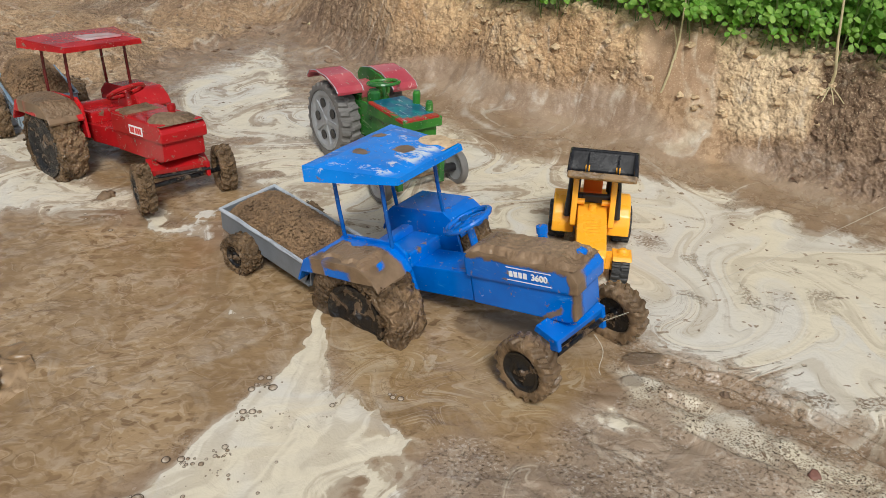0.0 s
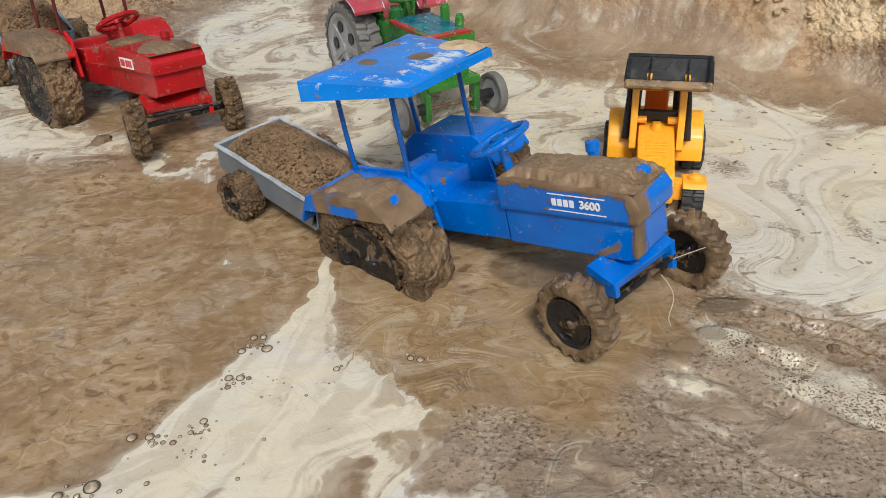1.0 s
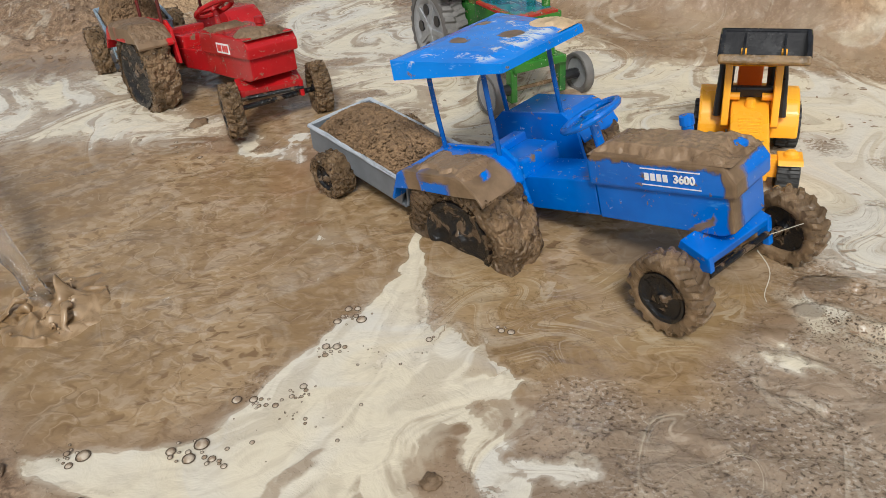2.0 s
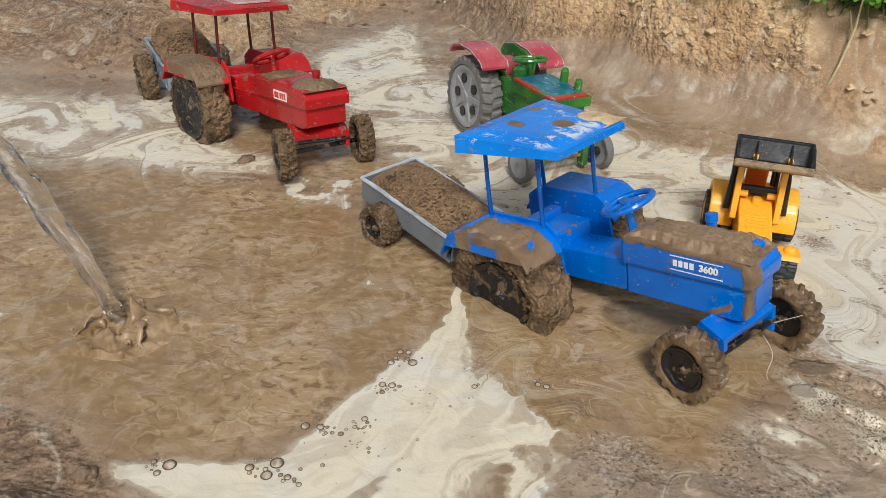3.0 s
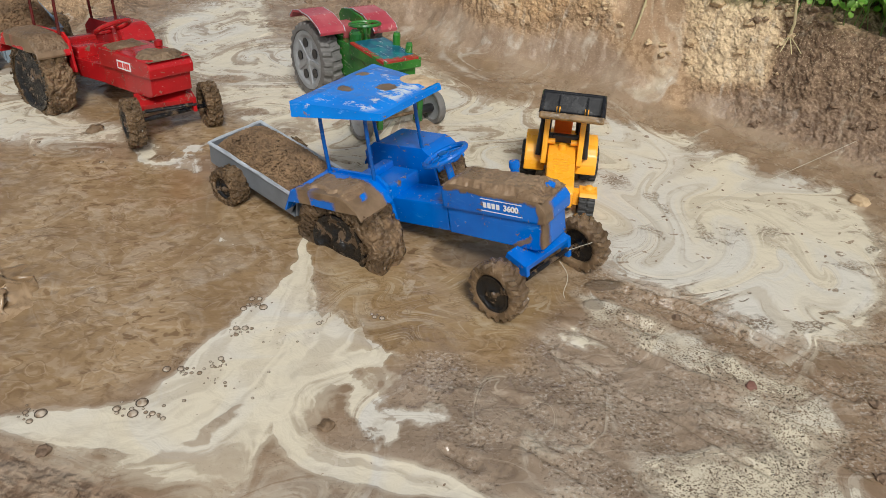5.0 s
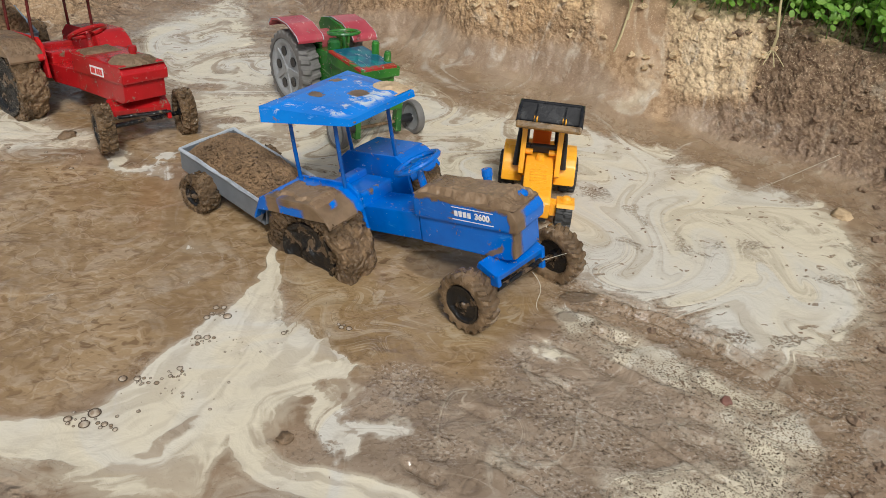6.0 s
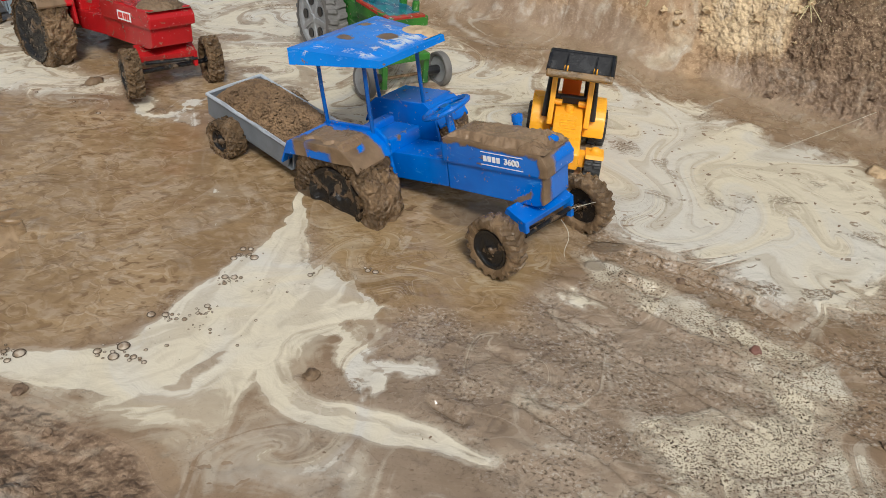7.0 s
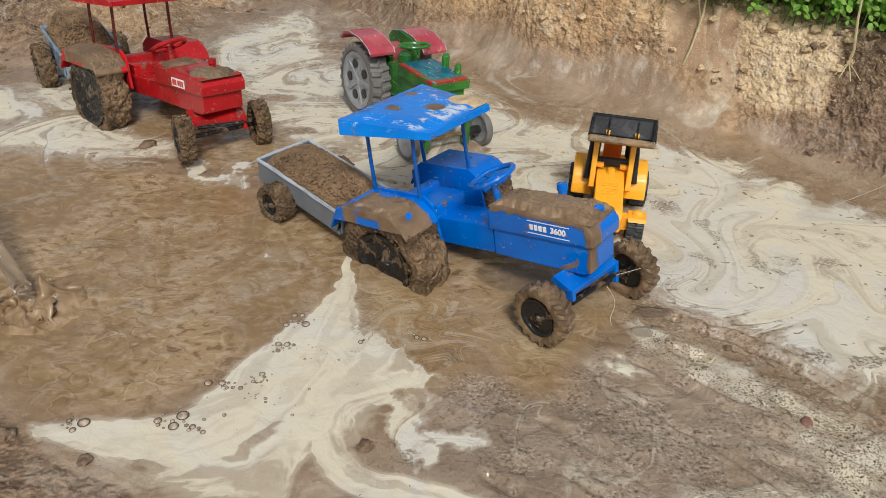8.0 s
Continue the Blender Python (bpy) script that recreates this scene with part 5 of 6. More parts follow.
M_TR = pose(-0.193, 0.918, 0.0, 0, 0, -41.0) @ pose(0, 0, 0, 0, 4.5, 0)
trailer("grey_trailer", M_TR, 0.186, 0.094, 0.028, 0.061, "galvanised grey box trailer behind the blue tractor, full of soil", M_GALV, M_RIM, -0.034, 0.058, 0.029, 21)
soil_heap("trailer_soil", M_TR @ pose(-0.002, 0, 0.05), 0.18, 0.088, 0.031, 2, "heap of loose brown soil filling the grey trailer")

M_TR2 = pose(-0.735, 1.37, 0.0, 0, 0, -54.0)
trailer("blue_grey_trailer", M_TR2, 0.18, 0.105, 0.045, 0.09, "blue-grey box trailer behind the red tractor, heaped with soil", M_BLUEGREY, M_BLUEGREY, -0.03, 0.07, 0.045, 31)
soil_heap("trailer_soil", M_TR2 @ pose(-0.002, 0, 0.078), 0.174, 0.1, 0.055, 5, "heap of loose brown soil filling the blue-grey trailer")


# ---- green tractor without a roof ----
def green_tractor():
    m = rest(-0.018, 1.131, -54.5, 1.95, -3.07, -0.0109, 0.05)
    t = thing("green_tractor", m, "old green model tractor with faded red fenders and grey wheels", "toy tractor")
    zt, hw, L = 0.129, 0.0366, 0.104
    bm = bmesh.new()
    block(bm, -L, -0.004, -hw + 0.006, hw - 0.006, 0.065, zt - 0.018, 0.0015)
    part("engine_block", bm, M_GREEN, t)
    bm = bmesh.new()
    slab(bm, [(0.003, zt - 0.019), (0.003, zt - 0.003), (-L, zt), (-L - 0.004, zt - 0.02)], -hw, hw, 0.002)
    part("bonnet", bm, M_GREEN, t)
    bm = bmesh.new()
    slab(bm, [(0.0025, zt - 0.006), (0.0036, zt - 0.0008), (-L + 0.002, zt + 0.0028), (-L + 0.002, zt - 0.001)], -hw - 0.0006, hw - 0.006, 0.0006)
    part("bonnet_panel", bm, M_TEAL, t, "worn teal panel with red paint along its edges")
    bm = bmesh.new()
    slab(bm, [(-L, 0.06), (-0.23, 0.06), (-0.23, 0.112), (-L - 0.03, 0.12), (-L, 0.114)], -0.026, 0.026, 0.002)
    part("gearbox", bm, M_GREEN, t)
    for x, y, h, r in ((-0.022, 0.028, 0.02, 0.006), (-0.062, 0.03, 0.026, 0.0065), (-0.116, -0.018, 0.02, 0.011)):
        bm = bmesh.new()
        lathe(bm, [(0.0005, 0), (r, 0), (r, h), (r * 0.8, h + 0.002), (r * 0.75, h + 0.004), (0.0005, h + 0.004)], 12)
        bmesh.ops.transform(bm, matrix=pose(x, y, zt - 0.008, 90, 0, 0), verts=bm.verts)
        part("filler_neck", bm, M_GREEN, t)
    bm = bmesh.new()
    lathe(bm, [(0.026 + 0.003 * math.cos(a), 0.003 * math.sin(a)) for a in (2 * math.pi * k / 8 for k in range(8))], 28)
    for k in range(3):
        block(bm, 0, 0.026, -0.0015, 0.0015, -0.003, 0.003, 0.0004, pose(0, 0, 0, 0, 120 * k, 0))
    bmesh.ops.transform(bm, matrix=pose(-0.122, 0.004, 0.152, 0, -8, 0) @ pose(0, 0, 0, 90, 0, 0), verts=bm.verts)
    part("steering_wheel", bm, M_GREEN, t)
    bm = bmesh.new()
    rod(bm, [(-0.118, 0.004, 0.115), (-0.122, 0.004, 0.152)], 0.004, 8)
    part("steering_column", bm, M_GREEN, t)
    bm = bmesh.new()
    block(bm, -0.2, -0.165, -0.016, 0.016, 0.11, 0.14, 0.004)
    part("seat", bm, M_FADED, t)
    for s in (-1, 1):
        bm = bmesh.new()
        o = 0.012 * s
        line = [(-0.243 + o, 0.143), (-0.234 + o, 0.154), (-0.208 + o, 0.16), (-0.172 + o, 0.158), (-0.138 + o, 0.146), (-0.132 + o, 0.138)]
        slab(bm, line + [(x * 0.99 - 0.002, z - 0.005) for x, z in line[::-1]], min(s * 0.022, s * 0.07), max(s * 0.022, s * 0.07), 0.0012)
        f = part("fender", bm, M_FADED, t, "faded red fender with chipped edges")
        for y in (0.022, 0.07):
            bm = bmesh.new()
            rod(bm, [(x, s * y, z - 0.001) for x, z in line], 0.0007, 6)
            bmesh.ops.subdivide_edges(bm, edges=bm.edges[:], cuts=5)
            rough_up(bm, 0.0014, 160, 3 + y)
            part("worn_edge", bm, M_RIM, f, "paint worn to whitish metal")
        bm = bmesh.new()
        slab(bm, [(-0.246 + o, 0.14), (-0.237 + o, 0.152), (-0.21 + o, 0.158), (-0.173 + o, 0.154), (-0.142 + o, 0.143), (-0.15 + o, 0.1), (-0.23 + o, 0.1)], min(s * 0.0175, s * 0.0225), max(s * 0.0175, s * 0.0225), 0.001)
        part("fender_side", bm, M_GREEN, f)
        w = wheel("rear_wheel", t, (-0.205, s * 0.047, 0.074), 0.066, 0.038, s, M_GREYTYRE, M_GREYPLASTIC, 24, 0.06, 0.76, 0.12, 0.0008, 40 + s, spokes=5, tyre_label="grey ribbed tyre")
        wheel("front_wheel", t, (-0.006, s * 0.073, 0.03), 0.031, 0.013, s, M_GREYTYRE, M_GREYPLASTIC, 1, 0.01, 0.7, 0.0, 0.0005, 44 + s, hub_m=M_BLACK, tyre_label="narrow grey tyre")
    for s in (-1, 1):
        for k in range(5):
            a = 2 * math.pi * (k + 0.5) / 5
            bm = bmesh.new()
            lathe(bm, [(0.0004, -0.001), (0.0085, -0.001), (0.0085, 0.001), (0.0004, 0.001)], 14)
            bmesh.ops.transform(bm, matrix=pose(-0.205 + 0.03 * math.cos(a), s * 0.0622, 0.074 + 0.03 * math.sin(a)), verts=bm.verts)
            part("wheel_hole", bm, M_BLACK, t, "dark round hole in the rim")
    bm = bmesh.new()
    block(bm, -0.03, 0.008, -0.042, 0.042, 0.055, 0.066, 0.0015)
    part("front_axle_beam", bm, M_GREEN, t)
    for s in (-1, 1):
        bm = bmesh.new()
        block(bm, -0.012, 0.002, s * 0.04 - 0.005, s * 0.04 + 0.005, 0.012, 0.058, 0.0012)
        part("axle_leg", bm, M_GREEN, t)
        bm = bmesh.new()
        rod(bm, [(-0.006, s * 0.044, 0.03), (-0.006, s * 0.068, 0.03)], 0.008, 10)
        part("wheel_stub", bm, M_BLACK, t)
    bm = bmesh.new()
    rod(bm, [(-0.006, -0.045, 0.028), (-0.006, 0.045, 0.028)], 0.003, 8)
    part("axle_rod", bm, M_HALFMUD, t)
    bm = bmesh.new()
    rod(bm, [(-0.205, -0.05, 0.074), (-0.205, 0.05, 0.074)], 0.006, 8)
    part("rear_axle", bm, M_BLACK, t)
    return t


green_tractor()


# ---- yellow loader ----
def loader():
    m = pose(0.217, 0.895, 0.0, 0, 0, -99) @ Matrix.Diagonal((0.85, 0.97, 0.88, 1))
    t = thing("wheel_loader", m, "yellow plastic toy wheel loader with its black bucket raised", "toy loader")

    def bit(name, mat, *blocks, label="", bevel=0.002):
        bm = bmesh.new()
        for b in blocks:
            block(bm, *b, bevel)
        return part(name, bm, mat, t, label)

    bm = bmesh.new()
    slab(bm, [(0.032, 0.02), (0.034, 0.047), (0.022, 0.056), (-0.075, 0.076), (-0.095, 0.078), (-0.095, 0.022)], -0.021, 0.021, 0.003)
    hood = part("hood", bm, M_YELLOW, t)
    bm = bmesh.new()
    for k in range(5):
        x = -0.012 - 0.007 * k
        z = 0.0632 + 0.00145 * k
        block(bm, x - 0.0014, x + 0.0014, -0.012, 0.012, z - 0.001, z + 0.0012, 0.0005)
    part("vent_ribs", bm, M_YELLOW, hood)
    bm = bmesh.new()
    lathe(bm, [(0.0005, 0), (0.007, 0), (0.005, 0.01), (0.0005, 0.01)], 12)
    bmesh.ops.transform(bm, matrix=pose(-0.07, 0, 0.074, 90, 0, 0), verts=bm.verts)
    part("air_filter", bm, M_YELLOW, hood)
    sticker = bit("grille_sticker", M_WHITE, (0.0332, 0.0348, -0.015, 0.013, 0.034, 0.046), label="red and white sticker", bevel=0)
    for k in range(4):
        bm = bmesh.new()
        block(bm, 0.0346, 0.0354, -0.014, 0.002, 0.0348 + 0.0029 * k, 0.0364 + 0.0029 * k, 0)
        part("sticker_bar", bm, M_LABELRED, sticker)
    bm = bmesh.new()
    block(bm, 0.0346, 0.0354, 0.004, 0.012, 0.0352, 0.0448, 0)
    part("sticker_bar", bm, M_LABELRED, sticker)
    stripes = bit("hazard_plate", M_YELLOW, (0.0328, 0.0346, -0.02, 0.012, 0.024, 0.031), bevel=0)
    for k in range(4):
        bm = bmesh.new()
        block(bm, 0.0344, 0.0352, -0.018 + 0.0075 * k, -0.014 + 0.0075 * k, 0.0245, 0.0305, 0)
        part("hazard_bar", bm, M_BLACK, stripes)
    bit("chassis", M_BLACK, (-0.17, 0.025, -0.018, 0.018, 0.01, 0.028))
    # cab: four black pillars, a yellow roof, seat inside
    for y in (-0.024, 0.024):
        for x, lean in ((-0.098, 0.006), (-0.15, -0.004)):
            bm = bmesh.new()
            rod(bm, [(x, y, 0.06), (x - lean, y * 0.92, 0.116)], 0.0032, 6)
            part("cab_pillar", bm, M_BLACK, t)
    bit("cab_roof", M_YELLOW, (-0.158, -0.1, -0.026, 0.026, 0.115, 0.122), bevel=0.003)
    bit("cab_base", M_YELLOW, (-0.16, -0.09, -0.027, 0.027, 0.03, 0.07), bevel=0.003)
    bit("seat", M_ORANGE, (-0.145, -0.13, -0.014, 0.014, 0.068, 0.112), (-0.145, -0.118, -0.014, 0.014, 0.066, 0.078), bevel=0.003)
    bit("windscreen_bar", M_BLACK, (-0.099, -0.094, -0.022, 0.022, 0.078, 0.09), bevel=0.001)
    for s in (-1, 1):
        bm = bmesh.new()
        arc = [(math.cos(a), math.sin(a)) for a in (math.radians(8 + 16.4 * k) for k in range(11))]
        outer = [(-0.118 + 0.05 * c, 0.022 + 0.058 * v) for c, v in arc]
        inner = [(-0.118 + 0.038 * c, 0.022 + 0.044 * v) for c, v in arc[::-1]]
        slab(bm, outer + inner, min(s * 0.024, s * 0.056), max(s * 0.024, s * 0.056), 0.003)
        part("rear_fender", bm, M_YELLOW, t)
        bm = bmesh.new()
        slab(bm, [(0.03, 0.041), (0.024, 0.046), (-0.002, 0.046), (-0.008, 0.041)], min(s * 0.03, s * 0.056), max(s * 0.03, s * 0.056), 0.001)
        block(bm, 0.004, 0.02, min(s * 0.02, s * 0.034), max(s * 0.02, s * 0.034), 0.02, 0.044, 0.001)
        f = part("front_fender", bm, M_YELLOW, t)
        bm = bmesh.new()
        lathe(bm, [(0.0005, 0), (0.009, 0), (0.0075, 0.005), (0.004, 0.008), (0.0005, 0.008)], 14)
        bmesh.ops.transform(bm, matrix=pose(0.01, s * 0.044, 0.045, 90, 0, 0), verts=bm.verts)
        part("lamp_cap", bm, M_YELLOW, f)
        wheel("rear_wheel", t, (-0.122, s * 0.048, 0.027), 0.031, 0.026, s, M_RUBBER, M_YELLOW, 18, 0.08, 0.55, 0.2, 0.0004, 50 + s)
        wheel("front_wheel", t, (0.01, s * 0.042, 0.02), 0.025, 0.024, s, M_RUBBER, M_YELLOW, 16, 0.09, 0.55, 0.05, 0.0004, 54 + s)
        # lift arm with a black ram beside it
        bm = bmesh.new()
        slab(bm, [(-0.055, 0.05), (-0.048, 0.056), (-0.062, 0.1), (-0.075, 0.14), (-0.088, 0.138), (-0.08, 0.1), (-0.068, 0.05)], min(s * 0.023, s * 0.031), max(s * 0.023, s * 0.031), 0.0015)
        part("lift_arm", bm, M_YELLOW, t)
        bm = bmesh.new()
        rod(bm, [(-0.07, s * 0.036, 0.06), (-0.08, s * 0.034, 0.11), (-0.084, s * 0.032, 0.135)], 0.0045, 8, 0.0028)
        part("hydraulic_ram", bm, M_BLACK, t)
    bm = bmesh.new()
    slab(bm, [(-0.092, 0.062), (-0.072, 0.064), (-0.094, 0.13), (-0.104, 0.128)], -0.037, -0.0325, 0.0008)
    part("side_window", bm, M_WORN, t, "black cab side pane")
    bit("cross_tube", M_BLACK, (-0.088, -0.078, -0.024, 0.024, 0.082, 0.096), bevel=0.003)
    for s in (-1, 1):
        bm = bmesh.new()
        rod(bm, [(-0.076, s * 0.012, 0.085), (-0.076, s * 0.028, 0.085)], 0.005, 10)
        part("pivot_pin", bm, M_YELLOW, t)
    # bucket, open upwards, with two inner ribs
    b = pose(-0.062, 0.007, 0.157, 0, -30, -3)
    W = 0.046
    bm = bmesh.new()
    slab(bm, [(-0.03, 0.024), (-0.03, 0.02), (-0.022, -0.012), (0.0, -0.02), (0.024, -0.02), (0.026, -0.017), (0.002, -0.016), (-0.018, -0.009), (-0.026, 0.022)], -W, W, 0.0012, b)
    bucket = part("bucket", bm, M_WORN, t, "worn black bucket with a muddy rim")
    for s in (-1, 1):
        bm = bmesh.new()
        slab(bm, [(-0.03, 0.024), (-0.022, -0.012), (0.0, -0.02), (0.024, -0.02), (0.016, 0.0), (-0.012, 0.022)], min(s * W, s * (W - 0.004)), max(s * W, s * (W - 0.004)), 0.001, b)
        part("bucket_side", bm, M_WORN, bucket)
        bm = bmesh.new()
        slab(bm, [(-0.026, 0.02), (-0.019, -0.009), (0.002, -0.0165), (0.018, -0.0165), (-0.008, 0.0), (-0.018, 0.016)], s * 0.021 - 0.0012, s * 0.021 + 0.0012, 0.0005, b)
        part("bucket_rib", bm, M_WORN, bucket)
        bm = bmesh.new()
        lathe(bm, [(0.0005, -0.003), (0.005, -0.003), (0.005, 0.003), (0.0005, 0.003)], 12)
        bmesh.ops.transform(bm, matrix=b @ pose(-0.012, s * 0.021, -0.006), verts=bm.verts)
        part("pivot_boss", bm, M_YELLOW, bucket)
    bm = bmesh.new()
    block(bm, 0.018, 0.029, -W - 0.001, W + 0.001, -0.027, -0.0155, 0.003, b)
    part("bucket_lip", bm, M_BUCKETLIP, bucket, "muddy brown bucket lip")
    bm = bmesh.new()
    rod(bm, [b @ Vector((-0.029, y, 0.024)) for y in (-W, 0, W)], 0.0026, 8)
    part("bucket_edge", bm, M_WORN, bucket)
    for s in (-1, 1):
        bm = bmesh.new()
        rod(bm, [b @ Vector((x, s * (W - 0.0005), z)) for x, z in ((-0.029, 0.024), (-0.008, 0.013), (0.022, -0.017))], 0.0026, 8)
        part("bucket_edge", bm, M_WORN, bucket)
    return t


loader()


# ---- pull string at the blue tractor ----
def string(name, points, label, r=0.0004):
    bm = bmesh.new()
    rod(bm, points, r, 5)
    return tagged(part(name, bm, M_STRING, None, label), label, "string")


_nose = M_BT @ Vector((0.006, 0.02, -0.004))
_far = Vector((0.72, 1.04, 0.05))
string("pull_string", [_nose.lerp(_far, t) - Vector((0, 0, 0.012 * math.sin(math.pi * t))) for t in (k / 16 for k in range(17))], "thin pale pull string tied to the blue tractor's axle")
_low = M_BT @ Vector((0.004, 0.0, -0.01))
string("loose_string", [_low + Vector((0.012 * t + 0.006 * math.sin(5 * t), -0.03 * t, -0.045 * t + 0.012 * t * t)) for t in (k / 10 for k in range(11))], "loose end of string hanging from the front axle")


# ---- bank clods, stones, twigs ----
def scatter(count, box, reach, seed):
    """Random places of the plan between two distances outside the shore, with the ground's height there."""
    rng = np.random.RandomState(seed)
    x, y = rng.uniform(box[0], box[1], count * 12), rng.uniform(box[2], box[3], count * 12)
    d = -inside(x, y, SHORE)
    keep = np.flatnonzero((d > reach[0]) & (d < reach[1]))[:count]
    return np.stack([x[keep], y[keep], layers(x[keep], y[keep])[0]], -1), d[keep]


def clods(name, count, box, reach, sizes, material, label, seed):
    rng = random.Random(seed)
    bm = bmesh.new()
    for k, (x, y, z) in enumerate(scatter(count, box, reach, seed)[0]):
        r = sizes[0] + (sizes[1] - sizes[0]) * rng.random() ** 4
        lump(bm, (x, y, z + r * 0.1), r, k * 0.61 + seed, 0.6, 1 if r < 0.004 else 2, 0.6)
    return tagged(part(name, bm, material, None), label, "clods", kind="stuff")


clods("bank_clods", 500, (0.0, 0.66, 1.15, 1.9), (0.09, 0.25), (0.001, 0.01), M_CLOD, "crumbly dry clods on the sandy bank", 61)
clods("damp_clods", 420, (0.58, 1.0, 0.75, 1.3), (0.03, 0.3), (0.0015, 0.011), M_DARKCLOD, "damp dark clods on the bank slope", 62)
clods("edge_clods", 420, (0.44, 0.8, 0.3, 1.0), (0.0, 0.2), (0.001, 0.008), M_DARKCLOD, "damp dark crumbs beside the muddy flat", 65)
clods("pit_clods", 420, (-1.1, -0.1, 1.4, 2.1), (0.0, 0.35), (0.0015, 0.008), M_DARKCLOD, "loose damp earth behind the pond", 63)
clods("near_clods", 140, (-0.8, -0.1, 0.2, 0.6), (0.01, 0.15), (0.0015, 0.007), M_DARKCLOD, "damp crumbs along the near bank", 64)


# ---- weeds on the bank ----
def weeds():
    rng = random.Random(8)
    leaves, stems = bmesh.new(), bmesh.new()
    places = scatter(1000, (0.02, 1.2, 0.95, 1.9), (0.132, 0.4), 9)[0]
    for x, y, z in places:
        h = rng.uniform(0.05, 0.15)
        top = Vector((x + rng.uniform(-0.04, 0.04), y + rng.uniform(-0.04, 0.02), z + h))
        base = Vector((x, y, z - 0.003))
        rod(stems, [base, (base + top) / 2 + Vector((rng.uniform(-0.01, 0.01), 0, 0.01)), top], 0.0012, 4, 0.0008)
        for j in range(rng.randint(5, 9)):
            c = base.lerp(top, rng.uniform(0.35, 1.05)) + Vector((rng.uniform(-0.028, 0.028), rng.uniform(-0.028, 0.028), 0))
            a = rng.uniform(0, 6.28)
            for q in range(3):
                leaf(leaves, c, a + q * 2.09, rng.uniform(0.009, 0.018), rng.uniform(-0.35, 0.35))
    s = tagged(part("weed_stems", stems, M_STEM), "thin green stems of the weeds", "weeds", kind="stuff")
    tagged(part("weed_leaves", leaves, M_LEAF, None, smooth=True), "fresh green three-lobed weed leaves along the bank top", "weeds", kind="stuff")


def leaf(bm, c, a, L, tilt):
    d, s = Vector((math.cos(a), math.sin(a), tilt + 0.75 * math.sin(a))).normalized(), Vector((-math.sin(a), math.cos(a), 0.75 * math.cos(a))).normalized()
    n = d.cross(s)
    w = L * 0.4
    v = [bm.verts.new(c + d * L * t + s * w * k + n * L * b) for t, k, b in ((0.05, 0, 0), (0.45, -0.9, 0.06), (0.45, 0, -0.06), (0.45, 0.9, 0.06), (0.85, -0.8, 0.0), (0.85, 0, -0.08), (0.85, 0.8, 0.0), (1.05, 0, -0.1))]
    for f in ((0, 1, 2), (0, 2, 3), (1, 4, 5, 2), (2, 5, 6, 3), (4, 7, 5), (5, 7, 6)):
        bm.faces.new([v[i] for i in f])


weeds()


# ---- dry stalks and a twig ----
def stalk(name, points, r, label, category="stalk"):
    bm = bmesh.new()
    rod(bm, points, r, 7, r * 0.55)
    rough_up(bm, r * 0.4, 60, 2)
    return tagged(part(name, bm, M_STRAW), label, category)


def rooted(x, y, dz=-0.004):
    return Vector((x, y, ground_height(x, y) + dz))


_a = rooted(0.645, 1.215)
_stalk = stalk("dry_stalk", [_a, _a + Vector((0.0, -0.004, 0.03)), _a + Vector((-0.008, 0.0, 0.08)), _a + Vector((-0.016, 0.01, 0.18))], 0.0028, "pale dry plant stalk rooted in the bank")
_b = rooted(0.41, 1.345)
stalk("dry_stalk", [_b, _b + Vector((0.008, 0.0, 0.035)), _b + Vector((0.02, 0.01, 0.09)), _b + Vector((0.022, 0.02, 0.16))], 0.0024, "pale dry plant stalk rooted in the bank")
_b = rooted(0.43, 1.36)
stalk("dry_stalk", [_b, _b + Vector((-0.002, 0.0, 0.03)), _b + Vector((-0.01, 0.01, 0.06))], 0.0018, "short broken dry stalk on the bank")
_b = rooted(0.78, 1.235)
_green = [_b, _b + Vector((-0.02, 0.0, 0.05)), _b + Vector((-0.06, 0.02, 0.11)), _b + Vector((-0.11, 0.05, 0.2))]
bm = bmesh.new()
rod(bm, _green, 0.0026, 7, 0.0014)
tagged(part("grass_blade", bm, M_STEM), "long pale green grass blade leaning from the bank", "grass")
_c = rooted(-0.33, 1.98, 0.003)
stalk("twig", [_c, _c + Vector((0.05, 0.06, 0.02)), _c + Vector((0.11, 0.15, 0.05))], 0.004, "crooked dry twig lying on the far bank", "twig")
for k in range(7):
    a = 0.9 * k
    bm = bmesh.new()
    rod(bm, [_a + Vector((0, 0, 0.008)), _a + Vector((0.012 * math.cos(a), 0.012 * math.sin(a) - 0.008, -0.002)), _a + Vector((0.022 * math.cos(a), 0.02 * math.sin(a) - 0.015, -0.012))], 0.0009, 5)
    part("root", bm, M_STRAW, _stalk)


